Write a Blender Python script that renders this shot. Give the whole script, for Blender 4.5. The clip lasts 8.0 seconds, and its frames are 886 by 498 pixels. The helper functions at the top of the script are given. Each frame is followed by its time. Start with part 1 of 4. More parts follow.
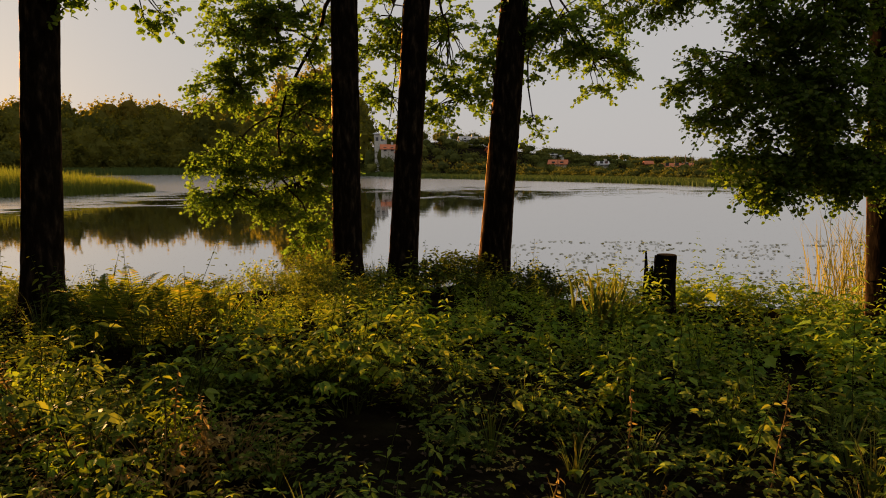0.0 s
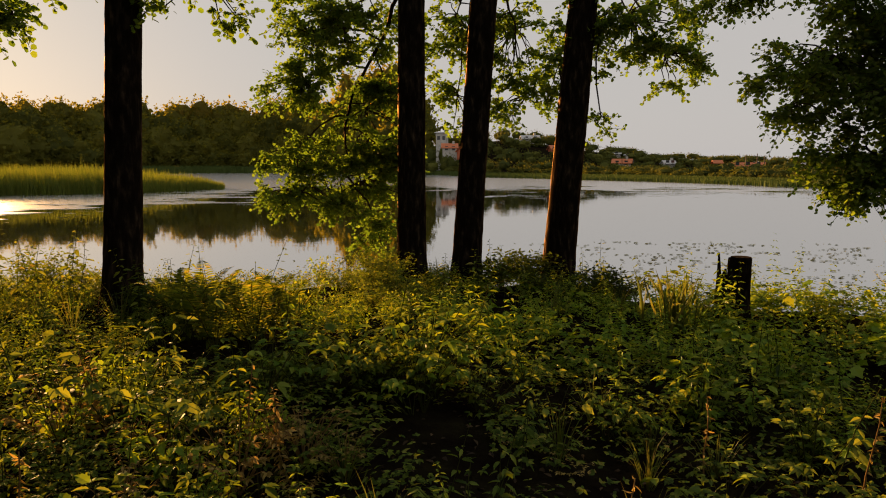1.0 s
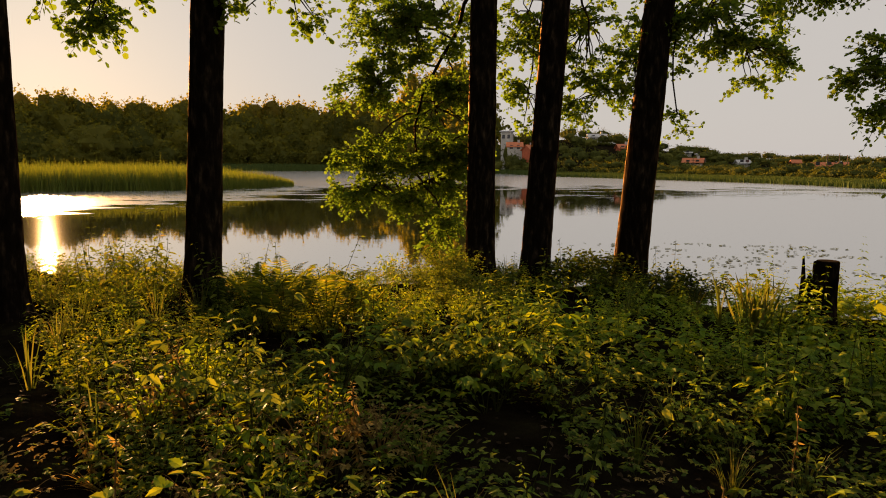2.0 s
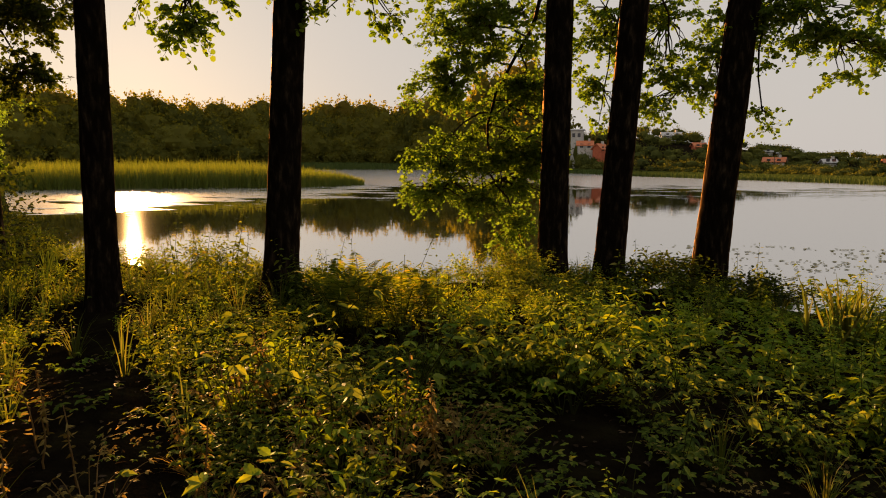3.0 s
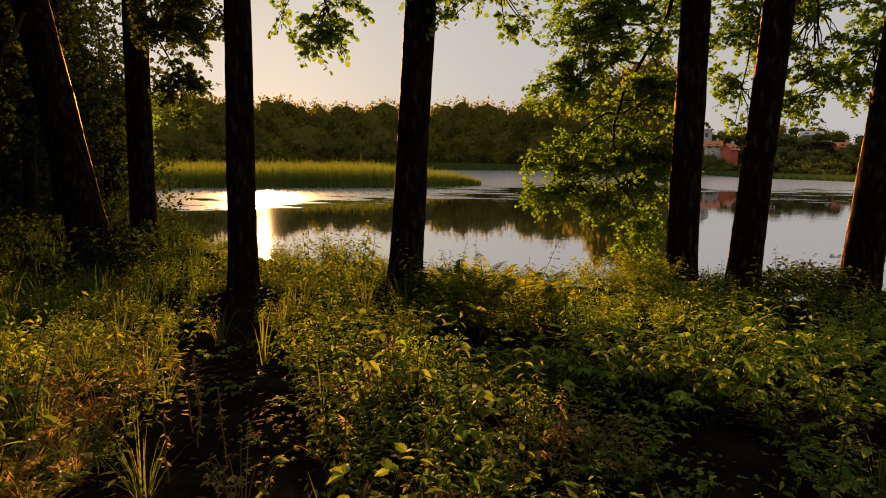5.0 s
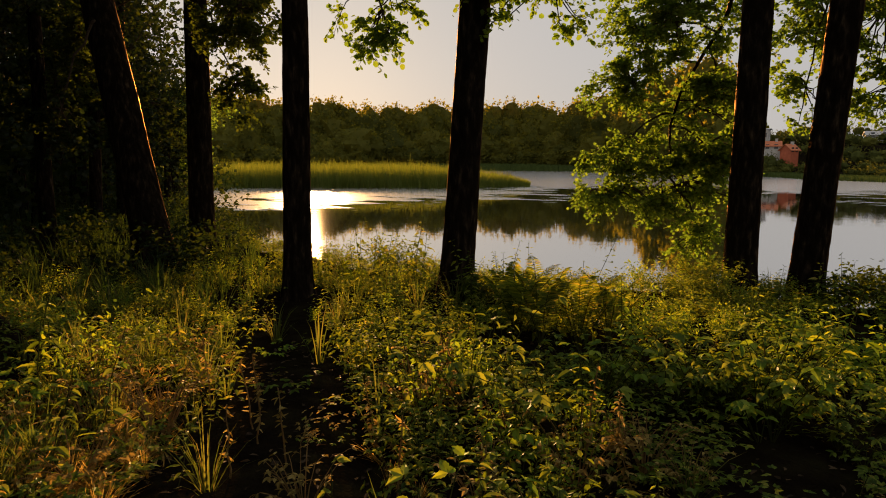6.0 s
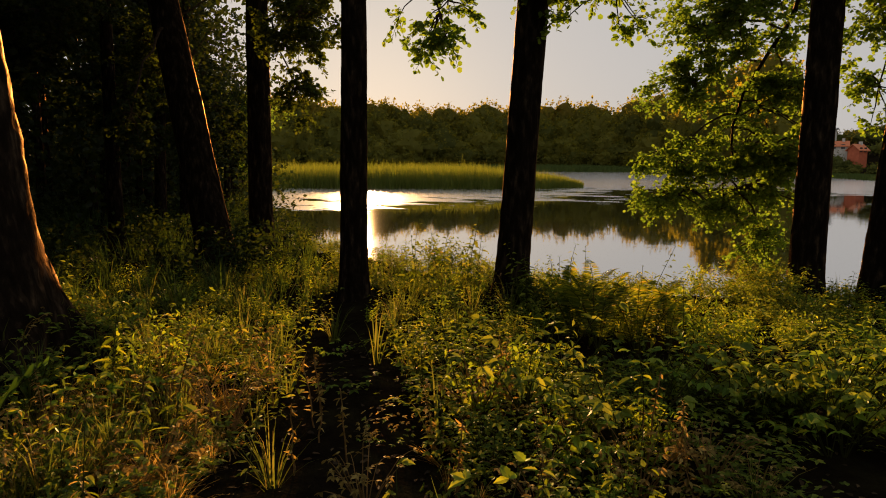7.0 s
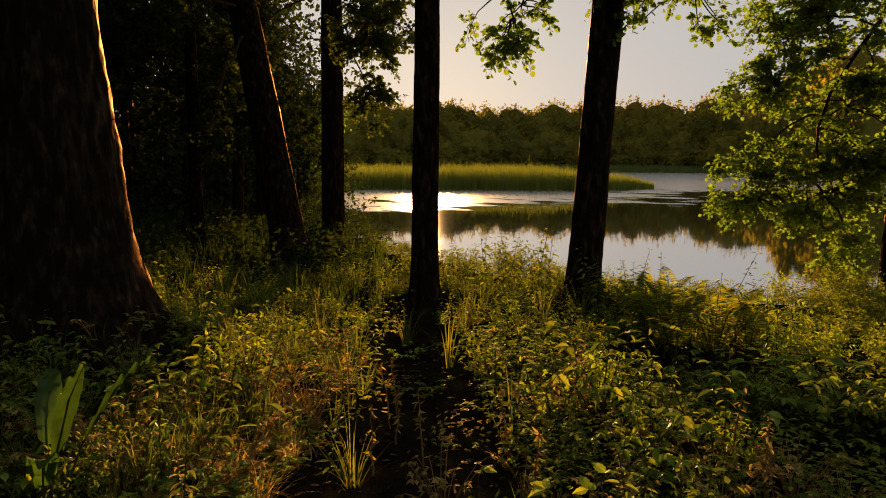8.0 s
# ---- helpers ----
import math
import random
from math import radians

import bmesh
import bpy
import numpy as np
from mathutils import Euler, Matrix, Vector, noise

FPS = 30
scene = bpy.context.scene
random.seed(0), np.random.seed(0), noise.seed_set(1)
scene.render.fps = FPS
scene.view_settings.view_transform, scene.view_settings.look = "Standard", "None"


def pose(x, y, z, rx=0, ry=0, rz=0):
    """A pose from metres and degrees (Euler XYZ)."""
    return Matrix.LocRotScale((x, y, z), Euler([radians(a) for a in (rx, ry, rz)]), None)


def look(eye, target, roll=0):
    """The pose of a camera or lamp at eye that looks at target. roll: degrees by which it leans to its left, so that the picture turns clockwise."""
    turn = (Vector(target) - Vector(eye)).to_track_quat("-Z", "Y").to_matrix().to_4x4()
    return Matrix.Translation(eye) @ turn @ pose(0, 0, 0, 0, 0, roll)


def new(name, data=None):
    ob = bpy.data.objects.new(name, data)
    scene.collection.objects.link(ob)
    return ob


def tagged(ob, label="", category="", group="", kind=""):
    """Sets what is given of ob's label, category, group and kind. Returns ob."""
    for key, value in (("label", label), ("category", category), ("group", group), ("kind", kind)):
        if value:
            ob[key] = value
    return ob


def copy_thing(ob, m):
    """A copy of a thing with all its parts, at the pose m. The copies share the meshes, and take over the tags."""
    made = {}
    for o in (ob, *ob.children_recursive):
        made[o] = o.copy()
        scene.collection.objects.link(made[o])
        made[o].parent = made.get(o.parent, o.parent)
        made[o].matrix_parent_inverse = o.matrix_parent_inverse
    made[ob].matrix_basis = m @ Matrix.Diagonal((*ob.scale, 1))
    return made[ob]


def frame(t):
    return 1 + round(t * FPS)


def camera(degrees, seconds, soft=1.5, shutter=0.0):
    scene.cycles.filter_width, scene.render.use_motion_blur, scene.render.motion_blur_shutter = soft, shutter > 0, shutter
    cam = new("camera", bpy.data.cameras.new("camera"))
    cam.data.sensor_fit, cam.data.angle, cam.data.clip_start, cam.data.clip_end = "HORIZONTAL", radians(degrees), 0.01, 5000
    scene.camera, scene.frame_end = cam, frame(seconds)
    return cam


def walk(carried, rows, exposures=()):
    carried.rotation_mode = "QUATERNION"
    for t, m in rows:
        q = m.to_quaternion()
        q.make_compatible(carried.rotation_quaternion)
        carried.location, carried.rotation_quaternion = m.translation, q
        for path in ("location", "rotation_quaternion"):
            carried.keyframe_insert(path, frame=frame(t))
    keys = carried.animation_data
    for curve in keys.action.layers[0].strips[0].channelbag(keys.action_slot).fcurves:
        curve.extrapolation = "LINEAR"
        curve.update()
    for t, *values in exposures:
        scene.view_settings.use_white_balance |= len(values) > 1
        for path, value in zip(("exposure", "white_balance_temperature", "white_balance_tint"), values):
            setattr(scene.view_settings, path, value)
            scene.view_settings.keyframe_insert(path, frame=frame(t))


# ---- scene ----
cam = camera(67.1, 8.0, soft=1.0)
EXPOSURE = 1.77
PATH = [
    (0, (0.000, 0.000, 1.600), (-0.020, 1.191, 1.452), -0.40),
    (0.5, (-0.034, 0.020, 1.595), (-0.109, 1.209, 1.446), -0.50),
    (1, (-0.071, 0.037, 1.591), (-0.198, 1.220, 1.442), -0.30),
    (1.5, (-0.119, 0.047, 1.581), (-0.299, 1.225, 1.431), -0.20),
    (3, (-0.247, 0.025, 1.581), (-0.602, 1.162, 1.428), -0.00),
    (3.5, (-0.269, 0.018, 1.584), (-0.673, 1.138, 1.431), -0.10),
    (4, (-0.308, 0.004, 1.583), (-0.763, 1.103, 1.430), -0.00),
    (4.5, (-0.334, -0.004, 1.590), (-0.836, 1.075, 1.437), 0.10),
    (6, (-0.406, -0.040, 1.609), (-1.025, 0.977, 1.458), 0.20),
    (6.5, (-0.430, -0.057, 1.622), (-1.085, 0.937, 1.470), 0.20),
    (7, (-0.448, -0.086, 1.634), (-1.143, 0.881, 1.484), 0.20),
    (7.5, (-0.471, -0.127, 1.656), (-1.208, 0.808, 1.506), 0.20),
    (8, (-0.485, -0.165, 1.680), (-1.272, 0.730, 1.531), 0.10),
]
walk(cam, [(t, look(eye, target, roll)) for t, eye, target, roll in PATH], [(0, EXPOSURE, 6700, 10), (1.0, EXPOSURE + .05, 6850, 10), (2.0, EXPOSURE + .16, 7100, 11), (3.5, EXPOSURE + .16, 7150, 11), (4.5, EXPOSURE + .06, 6850, 10), (6, EXPOSURE, 6700, 10), (8, EXPOSURE, 6700, 10)])

# ---- light ----
SUN_AZ, SUN_EL = 42.3, 8.2          # degrees left of +y, and above the horizon
sun_way = Vector((-math.sin(radians(SUN_AZ)) * math.cos(radians(SUN_EL)), math.cos(radians(SUN_AZ)) * math.cos(radians(SUN_EL)), math.sin(radians(SUN_EL))))
world = bpy.data.worlds.new("evening_sky")
scene.world = world
world.use_nodes = True
wn, wl = world.node_tree.nodes, world.node_tree.links
wn.clear()
sky = wn.new("ShaderNodeTexSky")
sky.sky_type = "NISHITA"
sky.sun_disc = False
sky.sun_elevation, sky.sun_rotation = radians(SUN_EL), radians(-SUN_AZ)
sky.dust_density, sky.air_density, sky.ozone_density = 2.0, 1.0, 1.0
air = wn.new("ShaderNodeBackground")
air.inputs[1].default_value = 0.05
veil = wn.new("ShaderNodeMix")             # thin even high cloud over the whole sky
veil.data_type = "RGBA"
veil.inputs[0].default_value = 0.968
veil.inputs[7].default_value = (2.95, 2.89, 2.93, 1)
out = wn.new("ShaderNodeOutputWorld")
wl.new(sky.outputs[0], veil.inputs[6])
wl.new(veil.outputs[2], air.inputs[0])
wl.new(air.outputs[0], out.inputs[0])
sun = new("sun", bpy.data.lights.new("sun", "SUN"))
sun.data.energy, sun.data.angle, sun.data.color = 5.0, radians(0.6), (1.0, 0.53, 0.2)
sun.matrix_world = Matrix.Translation((0, 0, 60)) @ sun_way.to_track_quat("Z", "Y").to_matrix().to_4x4()


# ---- materials ----
def nodes_of(name):
    m = bpy.data.materials.new(name)
    m.use_nodes = True
    n, l = m.node_tree.nodes, m.node_tree.links
    n.clear()
    o = n.new("ShaderNodeOutputMaterial")
    return m, n, l, o


def ramp(n, l, source, stops):
    r = n.new("ShaderNodeValToRGB")
    while len(r.color_ramp.elements) < len(stops):
        r.color_ramp.elements.new(0.5)
    for e, (p, c) in zip(r.color_ramp.elements, stops):
        e.position, e.color = p, (*c, 1)
    l.new(source, r.inputs[0])
    return r.outputs[0]


def noise_tex(n, l, scale, detail=4.0, stretch=None, rough=0.55):
    tc = n.new("ShaderNodeTexCoord")
    src = tc.outputs["Object"]
    if stretch:
        mp = n.new("ShaderNodeMapping")
        mp.inputs["Scale"].default_value = stretch
        l.new(src, mp.inputs[0])
        src = mp.outputs[0]
    t = n.new("ShaderNodeTexNoise")
    t.inputs["Scale"].default_value, t.inputs["Detail"].default_value, t.inputs["Roughness"].default_value = scale, detail, rough
    l.new(src, t.inputs["Vector"])
    return t.outputs["Fac"]


def math_node(n, l, op, a, b):
    m = n.new("ShaderNodeMath")
    m.operation = op
    for s, v in zip(m.inputs, (a, b)):
        if isinstance(v, (int, float)):
            s.default_value = v
        else:
            l.new(v, s)
    return m.outputs[0]


def leaf_mat(name, stops, glow, through_part=0.45, rough=0.45, blotch=18.0):
    """Leaf: colour varies leaf by leaf and in blotches; part of the light passes through."""
    m, n, l, o = nodes_of(name)
    g = n.new("ShaderNodeNewGeometry")
    fac = math_node(n, l, "ADD", math_node(n, l, "MULTIPLY", g.outputs["Random Per Island"], 0.7), math_node(n, l, "MULTIPLY", noise_tex(n, l, blotch, 3), 0.35))
    col = ramp(n, l, fac, stops)
    bump = n.new("ShaderNodeBump")
    bump.inputs["Strength"].default_value = 0.25
    bump.inputs["Distance"].default_value = 0.004
    l.new(noise_tex(n, l, 60, 2), bump.inputs["Height"])
    face = n.new("ShaderNodeBsdfDiffuse")
    l.new(col, face.inputs[0])
    l.new(bump.outputs[0], face.inputs["Normal"])
    gloss = n.new("ShaderNodeBsdfGlossy")
    gloss.inputs["Roughness"].default_value = rough
    l.new(bump.outputs[0], gloss.inputs["Normal"])
    p = n.new("ShaderNodeMixShader")
    p.inputs[0].default_value = 0.018
    l.new(face.outputs[0], p.inputs[1])
    l.new(gloss.outputs[0], p.inputs[2])
    t = n.new("ShaderNodeBsdfTranslucent")
    mul = n.new("ShaderNodeMix")
    mul.data_type, mul.blend_type = "RGBA", "MULTIPLY"
    mul.inputs[0].default_value = 1.0
    l.new(col, mul.inputs[6])
    mul.inputs[7].default_value = (*glow, 1)
    l.new(mul.outputs[2], t.inputs[0])
    mix = n.new("ShaderNodeMixShader")
    mix.inputs[0].default_value = through_part
    l.new(p.outputs[0], mix.inputs[1])
    l.new(t.outputs[0], mix.inputs[2])
    l.new(mix.outputs[0], o.inputs[0])
    return m


def rough_mat(name, stops, scale=6.0, rough=0.85, bump=0.4, bump_scale=40.0, dist=0.01, stretch=None, spec=0.3, random_part=0.0, tint=(1, 1, 1), sheen=0.0):
    m, n, l, o = nodes_of(name)
    fac = noise_tex(n, l, scale, 6, stretch)
    if random_part:
        oi = n.new("ShaderNodeObjectInfo")
        fac = math_node(n, l, "ADD", math_node(n, l, "MULTIPLY", fac, 1 - random_part), math_node(n, l, "MULTIPLY", oi.outputs["Random"], random_part))
    if spec > 0.01:
        p = n.new("ShaderNodeBsdfPrincipled")
        p.inputs["Roughness"].default_value, p.inputs["Specular IOR Level"].default_value = rough, spec
    else:
        p = n.new("ShaderNodeBsdfDiffuse")
        p.inputs["Roughness"].default_value = rough
    l.new(ramp(n, l, fac, stops), p.inputs[0])
    b = n.new("ShaderNodeBump")
    b.inputs["Strength"].default_value, b.inputs["Distance"].default_value = bump, dist
    l.new(noise_tex(n, l, bump_scale, 6, stretch), b.inputs["Height"])
    l.new(b.outputs[0], p.inputs["Normal"])
    l.new(p.outputs[0], o.inputs[0])
    if sheen:
        gloss = n.new("ShaderNodeBsdfGlossy")
        gloss.inputs["Roughness"].default_value = 0.5
        l.new(ramp(n, l, fac, [(0.35, (0.0, 0.0, 0.0)), (0.65, tint)]), gloss.inputs[0])
        l.new(b.outputs[0], gloss.inputs["Normal"])
        mix = n.new("ShaderNodeMixShader")
        rim = n.new("ShaderNodeLayerWeight")
        rim.inputs["Blend"].default_value = 0.5
        l.new(math_node(n, l, "MULTIPLY", math_node(n, l, "POWER", rim.outputs["Facing"], 7.0), sheen), mix.inputs[0])
        l.new(p.outputs[0], mix.inputs[1])
        l.new(gloss.outputs[0], mix.inputs[2])
        l.new(mix.outputs[0], o.inputs[0])
    return m


WATER_Z = -1.4


def water_mat():
    m, n, l, o = nodes_of("lake_water")
    deep = n.new("ShaderNodeBsdfDiffuse")
    deep.inputs[0].default_value = (0.022, 0.024, 0.014, 1)
    mirror = n.new("ShaderNodeBsdfGlossy")
    mirror.inputs["Roughness"].default_value = 0.03
    edge = n.new("ShaderNodeFresnel")
    edge.inputs["IOR"].default_value = 1.33
    p = n.new("ShaderNodeMixShader")
    l.new(math_node(n, l, "POWER", edge.outputs[0], 0.13), p.inputs[0])
    l.new(deep.outputs[0], p.inputs[1])
    l.new(mirror.outputs[0], p.inputs[2])
    fine = noise_tex(n, l, 1.1, 3, (0.5, 1.6, 1))
    swell = noise_tex(n, l, 0.16, 2, (0.5, 1.5, 1))
    patch = ramp(n, l, noise_tex(n, l, 0.022, 2, (0.6, 1.8, 1)), [(0.42, (0.3, 0.3, 0.3)), (0.62, (1.2, 1.2, 1.2))])
    # a breeze ruffles the open water; the sheltered water off the bank lies calm
    place = n.new("ShaderNodeNewGeometry")
    span = n.new("ShaderNodeVectorMath")
    span.operation = "LENGTH"
    l.new(place.outputs["Position"], span.inputs[0])
    split = n.new("ShaderNodeSeparateXYZ")
    l.new(place.outputs["Position"], split.inputs[0])
    west = n.new("ShaderNodeMapRange")
    west.inputs["From Min"].default_value, west.inputs["From Max"].default_value = -18.0, -36.0
    west.inputs["To Min"].default_value, west.inputs["To Max"].default_value = 0.0, 36.0
    l.new(split.outputs["X"], west.inputs["Value"])
    way = math_node(n, l, "ADD", span.outputs["Value"], math_node(n, l, "MULTIPLY", noise_tex(n, l, 0.03, 3, (1, 2.5, 1)), 30.0))
    way = math_node(n, l, "ADD", way, west.outputs[0])
    lee = n.new("ShaderNodeVectorMath")              # calm water in the lee of the far wood
    lee.operation = "DISTANCE"
    l.new(place.outputs["Position"], lee.inputs[0])
    lee.inputs[1].default_value = (-34.0, 86.0, WATER_Z)
    calm = n.new("ShaderNodeMapRange")
    calm.inputs["From Min"].default_value, calm.inputs["From Max"].default_value = 14.0, 26.0
    calm.inputs["To Min"].default_value, calm.inputs["To Max"].default_value = -38.0, 0.0
    l.new(lee.outputs["Value"], calm.inputs["Value"])
    way = math_node(n, l, "ADD", way, calm.outputs[0])
    way = math_node(n, l, "ADD", way, math_node(n, l, "MULTIPLY", math_node(n, l, "ADD", noise_tex(n, l, 0.3, 3, (0.5, 1.1, 1)), -0.5), 105.0))
    breeze = ramp(n, l, math_node(n, l, "MULTIPLY", way, 0.005), [(0.475, (0, 0, 0)), (0.51, (1, 1, 1))])
    l.new(math_node(n, l, "ADD", math_node(n, l, "MULTIPLY", breeze, 0.16), 0.03), mirror.inputs["Roughness"])
    patch = math_node(n, l, "ADD", patch, math_node(n, l, "MULTIPLY", breeze, 4.0))
    height = math_node(n, l, "MULTIPLY", math_node(n, l, "ADD", math_node(n, l, "MULTIPLY", fine, 0.35), swell), patch)
    b = n.new("ShaderNodeBump")
    b.inputs["Strength"].default_value, b.inputs["Distance"].default_value = 1.0, 0.006
    chop = math_node(n, l, "MULTIPLY", noise_tex(n, l, 0.3, 2, (1.0, 0.5, 1)), math_node(n, l, "MULTIPLY", math_node(n, l, "MULTIPLY", breeze, west.outputs[0]), 0.3))
    height = math_node(n, l, "ADD", height, chop)
    l.new(height, b.inputs["Height"])
    for sh in (deep, mirror, edge):
        l.new(b.outputs[0], sh.inputs["Normal"])
    l.new(p.outputs[0], o.inputs[0])
    return m


HERB = leaf_mat("herb_leaf", [(0.1, (0.022, 0.048, 0.007)), (0.45, (0.082, 0.136, 0.016)), (0.8, (0.20, 0.265, 0.034)), (0.98, (0.38, 0.29, 0.09))], (2.15, 1.6, 0.7), 0.34, 0.38)
# fresher green, raised further to make up for weak skylight on the bank
BRIGHT = leaf_mat("brightened_young_leaf", [(0.1, (0.05, 0.115, 0.014)), (0.5, (0.16, 0.27, 0.026)), (0.9, (0.28, 0.36, 0.045))], (2.0, 1.55, 0.65), 0.36, 0.38)
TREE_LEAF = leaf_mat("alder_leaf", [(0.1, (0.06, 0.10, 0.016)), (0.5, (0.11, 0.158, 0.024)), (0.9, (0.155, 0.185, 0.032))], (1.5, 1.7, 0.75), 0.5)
# half shade is put into this leaf colour
HALF_SHADE_LEAF = leaf_mat("half_shade_leaf", [(0.1, (0.022, 0.036, 0.006)), (0.5, (0.04, 0.058, 0.009)), (0.9, (0.065, 0.08, 0.013))], (1.7, 1.6, 0.7), 0.42)
# deep shade of the wood is put into this leaf colour
SHADED_LEAF = leaf_mat("shade_tone_leaf", [(0.1, (0.006, 0.014, 0.003)), (0.5, (0.012, 0.023, 0.0045)), (0.9, (0.026, 0.038, 0.007))], (2.0, 1.6, 0.7), 0.35)
FAR_LEAF = leaf_mat("far_foliage", [(0.1, (0.07, 0.08, 0.012)), (0.5, (0.115, 0.12, 0.016)), (0.9, (0.16, 0.155, 0.02))], (2.1, 1.65, 0.7), 0.5, 0.7, 0.5)
HILL_LEAF = leaf_mat("hill_foliage", [(0.1, (0.045, 0.058, 0.010)), (0.5, (0.078, 0.09, 0.014)), (0.9, (0.125, 0.128, 0.02))], (1.5, 1.3, 0.7), 0.3, 0.8, 0.5)
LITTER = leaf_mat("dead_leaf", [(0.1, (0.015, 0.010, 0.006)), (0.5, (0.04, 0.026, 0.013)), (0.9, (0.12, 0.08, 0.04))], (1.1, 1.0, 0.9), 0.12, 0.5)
DOCK = leaf_mat("dock_leaf", [(0.1, (0.014, 0.04, 0.008)), (0.5, (0.032, 0.074, 0.013)), (0.9, (0.08, 0.125, 0.024))], (1.5, 1.5, 0.8), 0.35, 0.4, 22.0)
GRASS = leaf_mat("grass_blade", [(0.1, (0.045, 0.075, 0.014)), (0.5, (0.075, 0.11, 0.02)), (0.8, (0.12, 0.13, 0.03)), (0.95, (0.2, 0.15, 0.06))], (1.7, 1.4, 0.8))
DRY = leaf_mat("dry_leaf", [(0.1, (0.10, 0.075, 0.018)), (0.5, (0.24, 0.18, 0.045)), (0.9, (0.46, 0.36, 0.11))], (1.5, 1.2, 0.8), 0.3)
REED = leaf_mat("reed_blade", [(0.1, (0.06, 0.088, 0.014)), (0.5, (0.085, 0.115, 0.018)), (0.9, (0.125, 0.14, 0.03))], (1.8, 1.6, 0.7), 0.4, 0.7)
FRINGE = leaf_mat("fringe_blade", [(0.1, (0.05, 0.08, 0.016)), (0.5, (0.065, 0.095, 0.018)), (0.9, (0.08, 0.105, 0.024))], (1.3, 1.3, 0.8), 0.16, 0.8)
# darker copy of the grass, with the shade under the trees painted in
SHADED_GRASS = leaf_mat("shade_tone_grass", [(0.1, (0.02, 0.04, 0.008)), (0.5, (0.035, 0.065, 0.012)), (0.9, (0.06, 0.09, 0.02))], (1.8, 1.6, 0.8), 0.3, 0.8)
# lighter leaf, with sunlight on the bank put into its colour
SUNNY = leaf_mat("sunlit_shore_leaf", [(0.1, (0.06, 0.10, 0.014)), (0.5, (0.11, 0.16, 0.022)), (0.9, (0.18, 0.2, 0.03))], (1.8, 1.5, 0.65), 0.42)
PALE_REED = leaf_mat("pale_reed_blade", [(0.1, (0.20, 0.18, 0.05)), (0.5, (0.28, 0.25, 0.07)), (0.9, (0.36, 0.32, 0.11))], (1.2, 1.15, 0.7), 0.4, 0.6)
PAD = leaf_mat("lily_pad", [(0.1, (0.05, 0.07, 0.02)), (0.5, (0.09, 0.11, 0.03)), (0.9, (0.14, 0.14, 0.05))], (1.2, 1.2, 0.6), 0.1, 0.3)
STEM = rough_mat("green_stem", [(0.3, (0.035, 0.05, 0.012)), (0.7, (0.07, 0.065, 0.02))], 20, 0.6, 0.2, spec=0.0)
DRY_STEM = rough_mat("dry_stem", [(0.3, (0.16, 0.09, 0.03)), (0.7, (0.30, 0.20, 0.08))], 20, 0.8, 0.2, spec=0.0)
BARK = rough_mat("bark", [(0.3, (0.008, 0.006, 0.0045)), (0.5, (0.015, 0.011, 0.008)), (0.62, (0.036, 0.026, 0.018)), (0.78, (0.11, 0.078, 0.05))], 14, 0.9, 1.0, 20, 0.02, (1, 1, 0.3), 0.0, tint=(0.9, 0.52, 0.22), sheen=0.27)
TWIG = rough_mat("twig_bark", [(0.3, (0.03, 0.022, 0.016)), (0.7, (0.08, 0.06, 0.04))], 14, 0.85, 0.5, spec=0.0)
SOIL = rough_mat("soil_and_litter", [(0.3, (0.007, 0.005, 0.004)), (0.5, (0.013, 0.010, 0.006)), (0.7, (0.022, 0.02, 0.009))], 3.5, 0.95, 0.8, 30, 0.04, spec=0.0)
CUT_WOOD = rough_mat("weathered_cut_wood", [(0.3, (0.07, 0.05, 0.035)), (0.7, (0.18, 0.14, 0.10))], 12, 0.85, 0.6)
PLASTER = rough_mat("white_plaster", [(0.3, (0.40, 0.38, 0.34)), (0.7, (0.54, 0.52, 0.47))], 1.5, 0.85, 0.1)
RED_PAINT = rough_mat("red_painted_boards", [(0.3, (0.42, 0.10, 0.05)), (0.7, (0.55, 0.15, 0.07))], 1.5, 0.8, 0.2)
TILE = rough_mat("red_clay_tiles", [(0.3, (0.42, 0.13, 0.06)), (0.7, (0.58, 0.2, 0.09))], 2.5, 0.8, 0.4)
SLATE = rough_mat("pale_sheet_roof", [(0.3, (0.40, 0.40, 0.40)), (0.7, (0.52, 0.52, 0.51))], 2.0, 0.6, 0.1)
PANE = rough_mat("dark_window_glass", [(0.3, (0.03, 0.035, 0.04)), (0.7, (0.06, 0.06, 0.065))], 0.5, 0.1, 0.0, spec=0.6)
WATER = water_mat()

# ---- mesh tools ----
rng = np.random.default_rng(7)

LEAF_ROUND = (np.array([[0, 0, 0], [.32, .46, .07], [.85, .36, .02], [1, 0, -.08], [.85, -.36, .02], [.32, -.46, .07]]),
              [], [(0, 3, 2, 1), (0, 5, 4, 3)])
LEAF_POINT = (np.array([[0, 0, 0], [.3, .42, .06], [.68, .27, .0], [1, 0, -.14], [.68, -.27, .0], [.3, -.42, .06]]),
              [], [(0, 3, 2, 1), (0, 5, 4, 3)])
LEAF_TUFT = (np.array([[0, 0, 0], [.45, .5, .06], [1, 0, -.06], [.45, -.5, .06]]), [], [(0, 3, 2, 1)])
FAR_BLADE = (np.array([[0, .5, 0], [0, -.5, 0], [1, -.12, -.1], [1, .12, -.1]]), [], [(0, 1, 2, 3)])
BLADE = (np.array([[0, .5, 0], [0, -.5, 0], [.4, .42, .0], [.4, -.42, .0], [.75, .28, -.07], [.75, -.28, -.07], [1, 0, -.22]]),
         [(4, 5, 6)], [(0, 1, 3, 2), (2, 3, 5, 4)])

